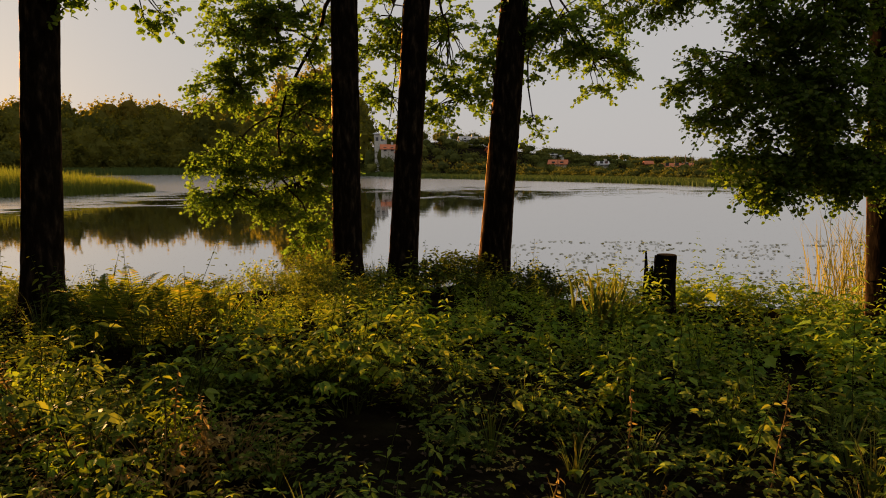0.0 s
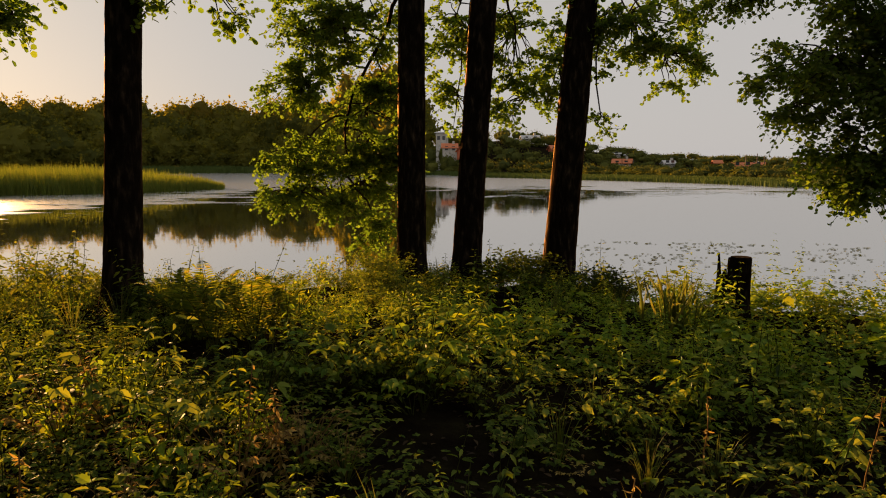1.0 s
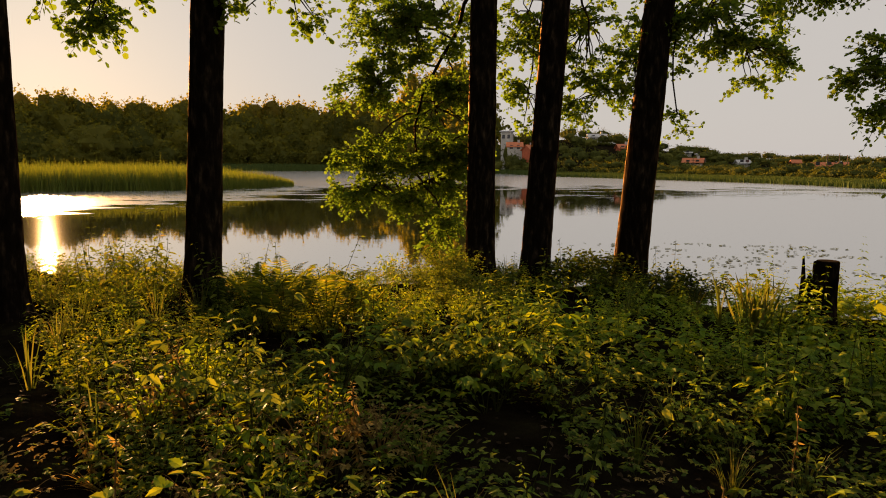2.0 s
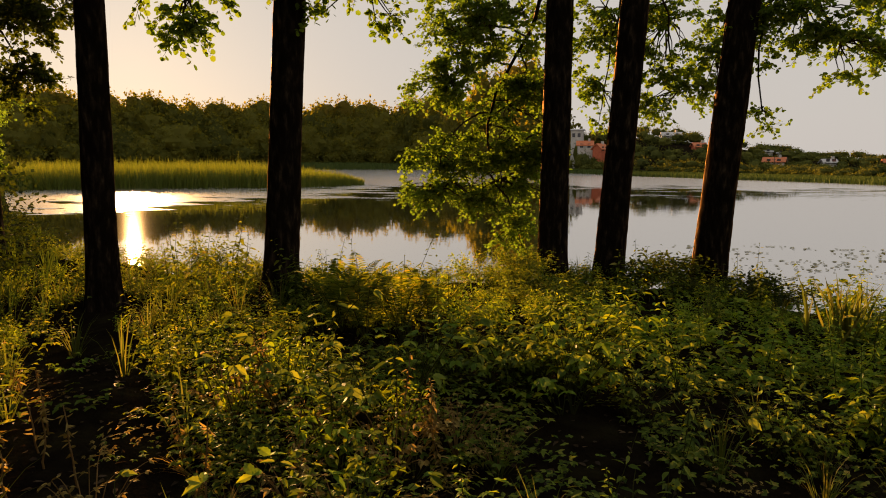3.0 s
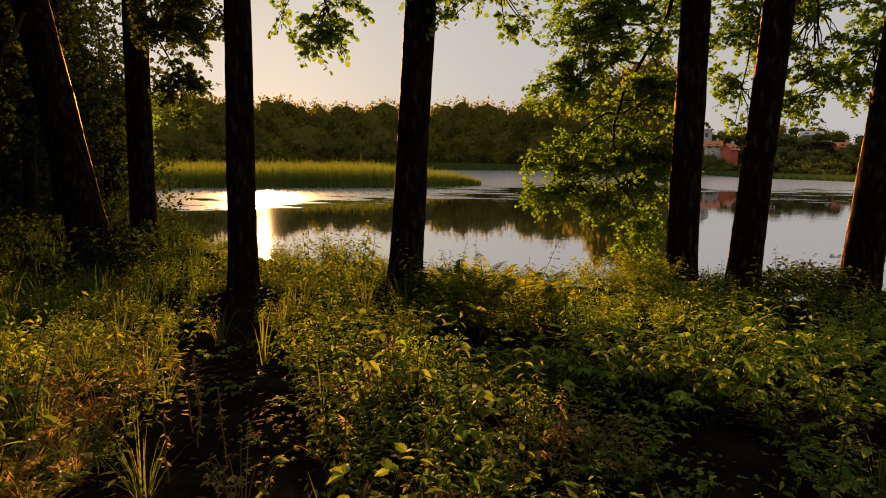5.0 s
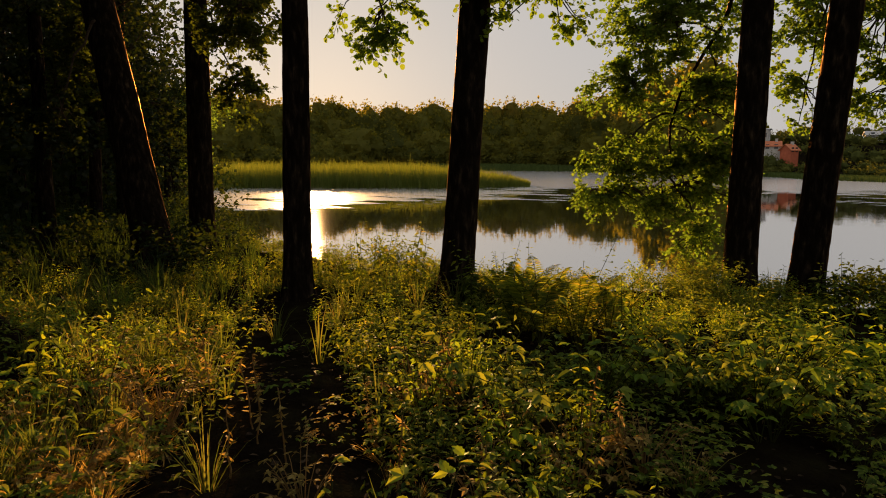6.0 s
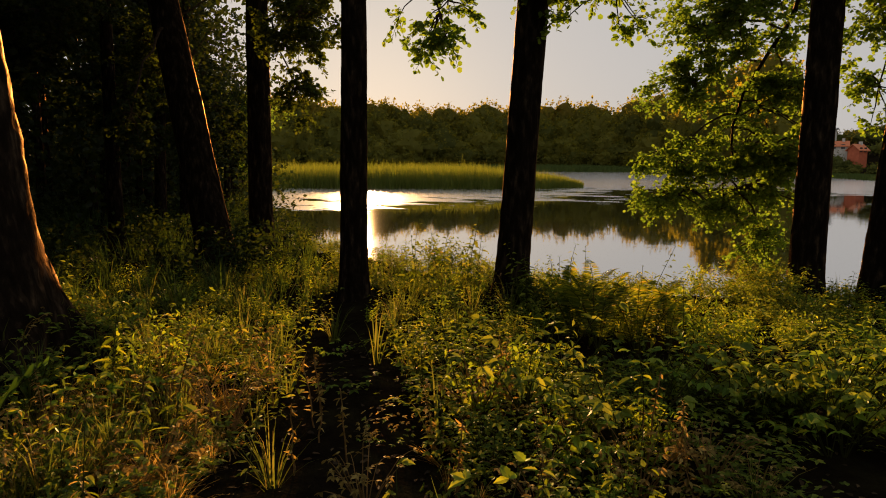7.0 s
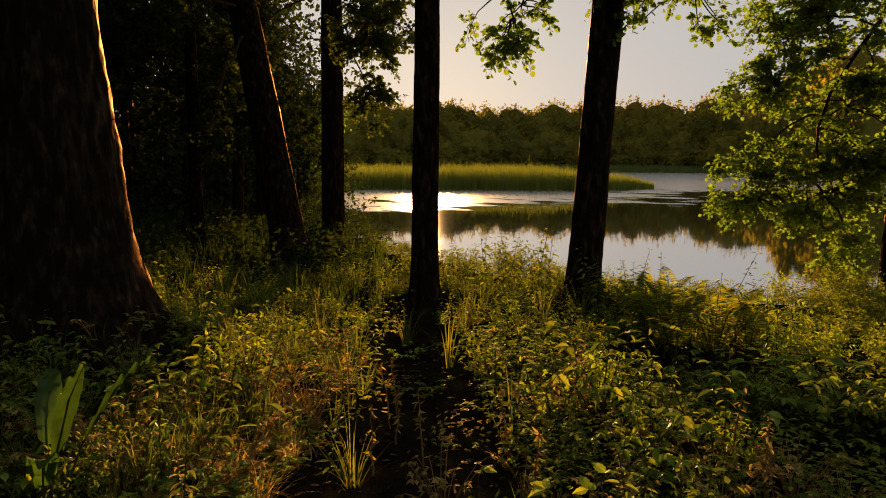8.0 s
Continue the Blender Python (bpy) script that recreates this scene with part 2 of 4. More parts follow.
half = [(.10, .21, .04), (.22, .37, .06), (.30, .32, .05), (.45, .40, .05), (.52, .32, .03), (.68, .28, .01), (.74, .19, -.02)]
LEAF_TOOTH = (np.array([(0, 0, 0), (.3, 0, 0), (.65, 0, -.04), (1, 0, -.15)] + half + [(a, -b, c) for a, b, c in half]),
              [(1, 0, 4), (1, 4, 5), (1, 5, 6), (1, 6, 7), (1, 7, 2), (2, 7, 8), (2, 8, 9), (2, 9, 10), (2, 10, 3),
               (1, 11, 0), (1, 12, 11), (1, 13, 12), (1, 14, 13), (1, 2, 14), (2, 15, 14), (2, 16, 15), (2, 17, 16), (2, 3, 17)], [])
half = [(.05, .40, .05), (.26, .34, .02), (.52, .50, .02), (.62, .30, -.02)]
LEAF_LOBED = (np.array([(.36, 0, -.03), (0, 0, 0)] + half + [(1, 0, -.14)] + [(a, -b, c) for a, b, c in half[::-1]]),
              [(0, i, i + 1) for i in range(1, 10)] + [(0, 10, 1)], [])


def unit(a):
    return a / np.maximum(np.linalg.norm(a, axis=-1, keepdims=True), 1e-9)


class Bag:
    """Collects loose pieces of one mesh."""

    def __init__(self):
        self.v, self.t, self.q, self.n = [], [], [], 0

    def add(self, v, tris=None, quads=None):
        v = np.asarray(v, float).reshape(-1, 3)
        if tris is not None and len(tris):
            self.t.append(np.asarray(tris, int).reshape(-1, 3) + self.n)
        if quads is not None and len(quads):
            self.q.append(np.asarray(quads, int).reshape(-1, 4) + self.n)
        self.v.append(v)
        self.n += len(v)

    def leaves(self, p, d, nrm, length, width, form=LEAF_ROUND):
        p, d = np.atleast_2d(p), unit(np.atleast_2d(d))
        s = unit(np.cross(d, nrm))
        up = np.cross(s, d)
        k, tris, quads = form
        length, width = np.broadcast_to(length, len(p)), np.broadcast_to(width, len(p))
        v = (p[:, None] + d[:, None] * (k[None, :, :1] * length[:, None, None]) + s[:, None] * (k[None, :, 1:2] * width[:, None, None])
             + up[:, None] * (k[None, :, 2:] * length[:, None, None]))
        off = (np.arange(len(p)) * len(k))[:, None, None]
        self.add(v, (np.array(tris)[None] + off) if tris else None, (np.array(quads)[None] + off) if quads else None)

    def tube(self, path, radii, seg=6, cap=True):
        path, radii = np.asarray(path, float), np.broadcast_to(np.asarray(radii, float), len(path))
        d = unit(np.gradient(path, axis=0))
        ref = np.where(np.abs(d[:, 2:]) > 0.9, [[1.0, 0, 0]], [[0, 0, 1.0]])
        a = unit(np.cross(d, ref[0] if abs(d[:, 2]).mean() < 0.8 else np.array([1.0, 0, 0])))
        b = np.cross(d, a)
        w = np.arange(seg) / seg * 2 * np.pi
        ring = path[:, None] + radii[:, None, None] * (np.cos(w)[None, :, None] * a[:, None] + np.sin(w)[None, :, None] * b[:, None])
        i, j = np.meshgrid(np.arange(len(path) - 1), np.arange(seg), indexing="ij")
        k = (j + 1) % seg
        q = np.stack([i * seg + j, i * seg + k, (i + 1) * seg + k, (i + 1) * seg + j], -1)
        tris = []
        if cap:
            last = (len(path) - 1) * seg
            tris = [(last, last + c, last + c + 1) for c in range(1, seg - 1)] + [(0, c + 1, c) for c in range(1, seg - 1)]
        self.add(ring, tris, q)

    def box(self, lo, hi):
        (a, b, c), (d, e, f) = lo, hi
        self.add([(a, b, c), (d, b, c), (d, e, c), (a, e, c), (a, b, f), (d, b, f), (d, e, f), (a, e, f)], None,
                 [(0, 3, 2, 1), (4, 5, 6, 7), (0, 1, 5, 4), (1, 2, 6, 5), (2, 3, 7, 6), (3, 0, 4, 7)])

    def take(self, other, m=None):
        """Adds a copy of another bag under the matrix m."""
        v = np.concatenate(other.v)
        if m is not None:
            m = np.array(m)
            v = v @ m[:3, :3].T + m[:3, 3]
        self.add(v, np.concatenate(other.t) if other.t else None, np.concatenate(other.q) if other.q else None)

    def mesh(self, name, mat, smooth=False):
        me = bpy.data.meshes.new(name)
        v = np.concatenate(self.v)
        t = np.concatenate(self.t) if self.t else np.zeros((0, 3), int)
        q = np.concatenate(self.q) if self.q else np.zeros((0, 4), int)
        me.vertices.add(len(v))
        me.vertices.foreach_set("co", v.astype(np.float32).ravel())
        me.loops.add(t.size + q.size)
        me.loops.foreach_set("vertex_index", np.concatenate([t.ravel(), q.ravel()]).astype(np.int32))
        me.polygons.add(len(t) + len(q))
        me.polygons.foreach_set("loop_start", np.concatenate([np.arange(len(t)) * 3, t.size + np.arange(len(q)) * 4]).astype(np.int32))
        me.update(calc_edges=True)
        me.polygons.foreach_set("use_smooth", np.full(len(me.polygons), smooth))
        me.materials.append(mat)
        return me


def part(name, bag, mat, parent, label="", smooth=False):
    ob = new(name, bag.mesh(name, mat, smooth))
    ob.parent = parent
    return tagged(ob, label)


def thing(name, at, label, category, group="", kind=""):
    ob = new(name)
    ob.empty_display_size = 0.2
    ob.matrix_world = at if isinstance(at, Matrix) else Matrix.Translation(at)
    return tagged(ob, label, category, group, kind)


def stuff(name, bag, mat, label, category):
    return tagged(new(name, bag.mesh(name, mat)), label, category, kind="stuff")


# ---- ground and water ----
SHORE_X = [-600, -110, -75, -40, -22, -13, -9, -5, -3, -1, 3, 8, 20, 60, 200, 600]
SHORE_Y = [410, 88, 60.5, 32.4, 17.7, 12.6, 11.4, 11.0, 11.8, 12.9, 13.0, 11.8, 11, 14, 40, 120]
FAR_AZ = [-180, -70, -40, -20, -14, -5.6, 2.8, 10, 20, 26, 40, 60, 180]
FAR_R = [60, 66, 85, 103, 119, 139, 170, 250, 345, 352, 330, 295, 220]
HILL_AZ = [-60, -22, -13, -8, -4, 0, 6, 14, 24, 60]
HILL_Z = [2, 2.6, 4.6, 7.2, 9.6, 13, 13, 9, 7, 7]


def smooth(a, b, x):
    x = np.clip((x - a) / (b - a), 0, 1)
    return x * x * (3 - 2 * x)


def ground_z(x, y):
    x, y = np.asarray(x, float), np.asarray(y, float)
    r, az = np.hypot(x, y), np.degrees(np.arctan2(-x, y))
    lump = 0.05 * np.sin(1.7 * x + 0.6 * y) + 0.04 * np.sin(2.3 * y - 1.1 * x + 1) + 0.03 * np.sin(4.1 * x + 3.3 * y)
    land = -0.09 * np.clip(x + 2, 0, 5) * smooth(0.6, 3, r) - 0.05 * np.minimum(r, 6) - 0.02 * np.clip(r - 6, 0, 6) + lump * np.minimum(r / 2, 1) + 0.02 * np.maximum(-y - 4, 0)
    land = land + 0.6 * np.exp(-((x + 6.7) ** 2 + (y - 1.9) ** 2) / 2.9)      # the old tree stands on a low mound
    past = y - np.interp(x, SHORE_X, SHORE_Y)
    near = land + (-2.6 - land) * smooth(-0.9, 1.6, past / (1 + 0.02 * r))
    rf = np.interp(az, FAR_AZ, FAR_R)
    far = -2.6 + 1.45 * smooth(-10, 1, r - rf) + np.interp(az, HILL_AZ, HILL_Z) * smooth(np.interp(az, [-8, -3], [70, 8]), np.interp(az, [-8, -3], [170, 130]), r - rf)
    return np.maximum(near, far)


def gz(x, y):
    return float(ground_z(x, y))


rad = np.concatenate([[0.02], np.geomspace(0.4, 20, 90), np.geomspace(20.6, 420, 110), np.geomspace(450, 4000, 12)])
ang = np.linspace(0, 2 * np.pi, 241)[:-1]
gr, ga = np.meshgrid(rad, ang, indexing="ij")
gx, gy = -gr * np.sin(ga), gr * np.cos(ga)
gi, gj = np.meshgrid(np.arange(len(rad) - 1), np.arange(240), indexing="ij")
gk = (gj + 1) % 240
bag = Bag()
bag.add(np.stack([gx, gy, ground_z(gx, gy)], -1), None, np.stack([gi * 240 + gj, gi * 240 + gk, (gi + 1) * 240 + gk, (gi + 1) * 240 + gj], -1)[..., ::-1])
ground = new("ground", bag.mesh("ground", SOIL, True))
tagged(ground, "dark soil and leaf litter of the lake bank", "ground", kind="structure")
bag = Bag()
w = 520.0
bag.add([(-w, -60, WATER_Z), (w, -60, WATER_Z), (w, w, WATER_Z), (-w, w, WATER_Z)], None, [(0, 1, 2, 3)])
water = new("water", bag.mesh("water", WATER))
tagged(water, "calm lake water mirroring the pale evening sky", "lake", kind="structure")


# ---- trees ----
def trunk_bag(path, radii, seg=26, rough=0.06, seed=0, flare=0.35, reach=0.35):
    """Bark-ridged trunk along a path; local coordinates, base at z = 0."""
    path = np.asarray(path, float)
    steps = max(24, int(path[-1][2] / 0.11))
    s = np.linspace(0, 1, steps)
    u = np.linspace(0, 1, len(path))
    seg = max(seg, int(seg * radii[0] / 0.22))
    p = np.stack([np.interp(s, u, path[:, c]) for c in range(3)], -1)
    for _ in range(3):
        p[1:-1] = (p[:-2] + 2 * p[1:-1] + p[2:]) / 4
    r = np.interp(s, u, radii)
    r = r * (1 + flare * np.exp(-(p[:, 2] - p[0, 2]) / reach))
    bag = Bag()
    fr = radii[0] / 0.2
    w = np.arange(seg) / seg * 2 * np.pi
    v = np.zeros((steps, seg, 3))
    for i in range(steps):
        for j in range(seg):
            c, d = math.cos(w[j]), math.sin(w[j])
            z = p[i, 2]
            bump = noise.noise((c * 2.6 + seed, d * 2.6, z * 0.9)) * 1.0 + 0.45 * (0.5 - 2.2 * abs(noise.noise((c * 5 * fr + seed, d * 5 * fr, z * 1.3)))) + noise.noise((c * 9 * fr + seed, d * 9 * fr, z * 7)) * 0.7 + noise.noise((c * 1.2, d * 1.2 + seed, z * 0.35)) * 0.8
            root = 0.22 * math.exp(-max(z, 0) / 0.25) * math.cos(5 * w[j] + seed)
            rr = r[i] * (1 + rough * bump + root)
            v[i, j] = p[i] + np.array([c * rr, d * rr, 0])
    i, j = np.meshgrid(np.arange(steps - 1), np.arange(seg), indexing="ij")
    k = (j + 1) % seg
    top = (steps - 1) * seg
    bag.add(v, [(top, top + c, top + c + 1) for c in range(1, seg - 1)], np.stack([i * seg + j, i * seg + k, (i + 1) * seg + k, (i + 1) * seg + j], -1))
    return bag


def bend(a, b, sag=0.0, lift=0.0, n=9, wob=0.12, g=rng):
    """A bent way from a to b."""
    a, b = np.asarray(a, float), np.asarray(b, float)
    s = np.linspace(0, 1, n)[:, None]
    p = a + (b - a) * s
    p[:, 2] += (lift * 4 * s * (1 - s))[:, 0] - (sag * s * s)[:, 0] + sag * s[:, 0]
    p[1:-1] += g.normal(0, wob, (n - 2, 3)) * np.linalg.norm(b - a) / n
    return p


def spray(centre, radii, twigs, g, leaf=0.085, per=12, droop=0.5, length=0.6, gaps=0.0, form=LEAF_ROUND):
    """Flat fans of leafy twigs, set in clusters over an uneven ellipsoid: returns leaf and twig bags and the clusters' roots."""
    lv, tw, roots = Bag(), Bag(), []
    centre, radii = np.asarray(centre, float), np.asarray(radii, float)
    P, D, N, L = [], [], [], []
    fan = 5
    made = tries = 0
    while made < max(2, twigs // fan) and tries < twigs * 3:
        tries += 1
        q = unit(g.normal(0, 1, 3)) * g.random() ** 0.42
        p = centre + q * radii
        if noise.noise(Vector(p * 2.3)) < gaps:
            continue
        made += 1
        roots.append(p)
        tilt = g.normal(0, 0.5, 2)
        out = math.atan2(q[1], q[0])
        for k in range(fan):
            a = out + (k - (fan - 1) / 2) * 1.0 + g.normal(0, 0.4)
            d = np.array([math.cos(a), math.sin(a), 0.0])
            d[2] = tilt @ d[:2] + g.normal(0, 0.4) - droop
            d = unit(d)
            ln = length * g.uniform(0.5, 1.3)
            way = p + np.linspace(0, 1, 4)[:, None] * d * ln + np.array([0, 0, -0.2 * ln]) * (np.linspace(0, 1, 4)[:, None] ** 2)
            tw.tube(way[::3], [0.005, 0.002], 3, False)
            u = np.linspace(0.12, 1, per)
            pts = np.stack([np.interp(u, [0, 1 / 3, 2 / 3, 1], way[:, c]) for c in range(3)], -1)
            side = unit(np.cross(d, [0, 0, 1.0]))
            sg = np.where(np.arange(per) % 2, 1.0, -1.0)[:, None]
            P.append(pts + g.normal(0, 0.022, (per, 3)))
            D.append(sg * side + 0.6 * d + g.normal(0, 0.4, (per, 3)) + [0, 0, -0.3])
            N.append(g.normal(0, 0.8, (per, 3)) + [0, 0, 0.7])
            L.append(leaf * g.uniform(0.55, 1.25, per))
    P, D, N, L = np.concatenate(P), np.concatenate(D), np.concatenate(N), np.concatenate(L)
    lv.leaves(P, D, N, L, L * 0.9, form)
    return lv, tw, np.array(roots)


def tree(base, lean, height, radius, sprays, label, category="tree", seed=1, crown_leaf=0.3, crown_twigs=240, crown_r=(3.0, 3.0, 3.2), mat=TREE_LEAF, crown_at=0.8, rough=0.045, crown_off=(0, 0), name="tree", bow=0.0, flare=0.35, reach=0.35, bough=(), form=LEAF_ROUND):
    """A whole tree. lean: metres sideways per metre up, (x, y). sprays: (start height, centre, radii, twigs, leaf, gaps) in the world."""
    g = np.random.default_rng(seed)
    x, y = base
    z = gz(x, y) - 0.12
    ob = thing(name, (x, y, z), label, category, "trees on the bank" if category == "tree" else "")
    hs = np.array([0, .12, .3, .5, .75, 1]) * height
    path = np.stack([lean[0] * hs + bow * np.sin(hs / 3.0), lean[1] * hs, hs], -1)
    path[4:, :2] = path[4:, :2] + g.normal(0, 0.12, (2, 2))
    part("trunk", trunk_bag(path, np.array([1.06, 1, .93, .82, .5, .1]) * radius, rough=rough, seed=seed, flare=flare, reach=reach), BARK, ob, "", True)

    def on_trunk(h):
        return np.array([np.interp(h, hs, path[:, c]) for c in range(3)])
    leaves, twigs = Bag(), Bag()
    arm = None
    if bough:
        ctrl = np.array(bough, float) - [x, y, z]
        arm = np.stack([np.interp(np.linspace(0, 1, 24), np.linspace(0, 1, len(ctrl)), ctrl[:, c]) for c in range(3)], -1)
        arm[1:-1] += g.normal(0, 0.035, (22, 3))
        b = Bag()
        b.tube(arm, np.linspace(0.042, 0.012, 24), 8)
        part("bough", b, BARK, ob, "", True)
    top = on_trunk(height * crown_at) + [crown_off[0], crown_off[1], 0]
    todo = []
    for start, c, r, n, lf, gp in sprays:
        todo.append((start, np.asarray(c, float) - [x, y, z], r, n, lf, gp))
    for k in range(3):
        a = g.uniform(0, 6.28)
        todo.append((height * (crown_at - 0.2), top + [math.cos(a + 2 * k) * crown_r[0] * 0.45, math.sin(a + 2 * k) * crown_r[1] * 0.45, g.uniform(-.4, .6)], np.array(crown_r) * 0.75, crown_twigs // 3, crown_leaf, -0.1))
    for start, c, r, n, lf, gp in todo:
        small = lf < 0.15
        b = Bag()
        lv, tw, roots = spray(c, np.array(r) * ([1, .6, 1] if small else [1, 1, 1]), int(n * (2.1 if small else 1)), g, lf, 13 if small else 9, 0.2, 0.3 if small else 0.9, gp, form)
        leaves.take(lv)
        twigs.take(tw)
        a = on_trunk(min(start, height * 0.92))
        mid = c + np.array([0, 0, r[2] * 0.25])
        r0 = radius * (0.1 if small else 0.3)
        if small and arm is not None:
            a = arm[max(1, int(np.argmin(np.linalg.norm(arm - mid, axis=1))) - 3)]
            r0 = 0.022
        way = bend(a, mid, lift=0.12 * np.linalg.norm(mid - a), g=g)
        b.tube(way, np.linspace(r0, 0.012, len(way)), 7)
        pick = roots[g.choice(len(roots), min(len(roots), 26 if small else 10), replace=False)]
        for q in pick:
            s = way[len(way) // 2 + int(np.argmin(np.linalg.norm(way[len(way) // 2:] - q, axis=1)))]
            w = bend(s, q, lift=0.05, n=5, wob=0.2, g=g)
            b.tube(w, np.linspace(0.014, 0.005, len(w)), 4, False)
        part("limb", b, TWIG, ob, "", True)
    part("twig", twigs, TWIG, ob)["kind"] = "stuff"
    part("crown", leaves, mat, ob)["kind"] = "stuff"
    return ob


SMALL = 0.076
tree((-5.24, 8.24), (0.062, 0.012), 13, 0.232,
     [(6, (-3.85, 8.3, 3.72), (1.25, .6, .42), 36, SMALL, 0.0), (6, (-4.5, 8.6, 3.9), (1.0, .6, .35), 22, SMALL, 0.0), (6, (-5.9, 7.6, 3.75), (.9, .7, .4), 18, SMALL, 0.05)],
     "straight dark-barked alder leaning a little over the lake", seed=11)
tree((-1.84, 11.40), (0.006, 0.012), 15, 0.24,
     [(7, (-4.00, 12.82, 3.92), (0.87, 0.78, 0.72), 68, 0.072, 0.03),
      (7, (-3.43, 13.09, 4.27), (1.71, 0.90, 0.95), 250, 0.072, 0),
      (7, (-4.17, 13.00, 3.11), (0.86, 0.71, 0.61), 91, 0.072, 0.05),
      (6.5, (-3.02, 13.19, 2.50), (1.01, 0.81, 0.81), 100, 0.072, 0.05),
      (6, (-4.35, 12.89, 1.74), (0.86, 0.71, 0.51), 95, 0.072, 0),
      (6, (-4.23, 12.89, 0.99), (1.01, 0.71, 0.35), 95, 0.072, 0),
      (6, (-3.12, 13.19, 1.09), (0.95, 0.81, 0.75), 120, 0.072, 0),
      (6, (-2.75, 13.25, 1.8), (0.7, 0.7, 0.65), 125, 0.072, 0),
      (6, (-2.6, 13.2, 2.95), (0.6, 0.6, 0.5), 70, 0.072, 0),
      (6, (-2.83, 13.29, 0.23), (0.54, 0.61, 0.51), 45, 0.072, 0)],
     "straight dark-barked alder with a bough hanging over the water", seed=12, crown_twigs=100,
     bough=[(-1.9, 11.6, 5.6), (-2.3, 12.9, 4.7), (-2.75, 13.2, 3.85), (-3.06, 13.15, 3.3), (-3.3, 13.1, 2.75), (-3.43, 13.1, 2.05), (-3.44, 13.1, 1.5), (-3.5, 13.1, .95)])
tree((-0.95, 11.75), (0.065, 0.012), 15, 0.245,
     [(6, (-1.20, 13.20, 4.18), (0.90, 0.96, 1.08), 110, SMALL, 0.0), (6, (-0.12, 13.20, 3.88), (0.96, 0.96, 1.20), 110, SMALL, 0.02), (6, (0.12, 13.20, 2.74), (0.66, 0.72, 0.54), 34, SMALL, 0.05), (6, (-1.20, 13.32, 2.80), (0.48, 0.60, 0.60), 30, SMALL, 0.05)],
     "dark alder trunk leaning slightly, one of three close together", seed=13, crown_twigs=100)
tree((0.68, 12.20), (0.077, 0.008), 14, 0.275,
     [(6, (1.88, 12.38, 3.98), (1.19, 0.88, 0.94), 170, SMALL, 0.0), (6, (2.50, 12.25, 3.35), (0.62, 0.62, 0.50), 50, SMALL, 0.0), (6, (1.44, 12.38, 2.41), (0.35, 0.38, 0.25), 9, SMALL, 0.0), (6, (0.75, 12.88, 3.35), (0.50, 0.62, 0.75), 45, SMALL, 0.0)],
     "leaning dark alder trunk with a sunlit bark edge", seed=14, crown_twigs=100)
tree((5.97, 9.10), (-0.05, 0.03), 13, 0.23,
     [(5, (4.6, 8.7, 3.65), (1.35, 0.9, 0.75), 370, .058, 0.0), (5, (3.85, 8.9, 2.75), (1.05, 0.8, 0.45), 230, .058, 0.0), (4.5, (4.75, 8.6, 2.3), (1.1, 0.8, 0.75), 380, .058, 0.0), (4, (4.3, 8.7, 1.6), (0.9, 0.7, 0.3), 120, .058, 0.0), (4, (5.1, 8.4, 1.55), (0.7, 0.7, 0.35), 143, .058, -0.1), (5, (3.35, 9.0, 2.25), (0.45, 0.5, 0.2), 33, .058, 0), (5, (3.45, 9.0, 4.3), (0.6, 0.6, 0.4), 78, .058, -0.05), (4, (4.35, 8.6, 1.25), (0.75, 0.6, 0.2), 78, .058, 0), (5, (2.75, 9.3, 3.85), (1.0, .6, .3), 95, .058, 0.0)],
     "alder with orange-lit bark and dense low boughs", seed=15, crown_twigs=100)
tree((-7.50, 7.36), (0.012, 0.0), 13, 0.203,
     [(6, (-5.75, 7.2, 3.5), (1.1, .6, .4), 24, SMALL, 0.05), (6, (-4.4, 8.1, 3.9), (.9, .6, .3), 22, SMALL, 0.0)],
     "straight alder trunk standing before the low sun", seed=16, bow=0.03)
# this crown is darkened through a half-shaded leaf colour
tree((-12.55, 9.72), (0.012, 0.0), 14, 0.26,
     [(6, (-11.9, 10.6, 5.0), (1.1, 1.0, .9), 120, SMALL, -0.05), (6, (-14.3, 8.3, 4.0), (1.1, 1.0, 1.0), 150, SMALL, -0.1), (6, (-9.9, 8.5, 4.1), (.95, .9, 1.0), 130, SMALL, 0.0), (5.5, (-10.1, 8.6, 2.9), (.6, .6, .5), 45, SMALL, 0.0)],
     "slim dark alder at the edge of the wood", seed=17, mat=HALF_SHADE_LEAF)
# this tree and the next have shade put into their leaf colour
tree((-12.08, 8.27), (-0.262, -0.02), 12, 0.36,
     [(5, (-12.4, 6.7, 2.4), (.5, .5, .6), 34, SMALL, 0.0), (5.5, (-13.0, 5.6, 4.0), (1.6, 1.3, 1.1), 190, SMALL, 0.0)],
     "thick dark trunk leaning towards the wood", seed=18, mat=SHADED_LEAF)
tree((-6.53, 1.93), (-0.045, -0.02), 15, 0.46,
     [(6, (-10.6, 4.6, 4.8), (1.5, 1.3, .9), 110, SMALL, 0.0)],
     "massive old tree with orange-lit furrowed bark", seed=19, rough=0.06, mat=SHADED_LEAF, crown_r=(6.0, 6.0, 4), crown_twigs=700, crown_off=(-3.0, -2.5), flare=0.62, reach=0.7)

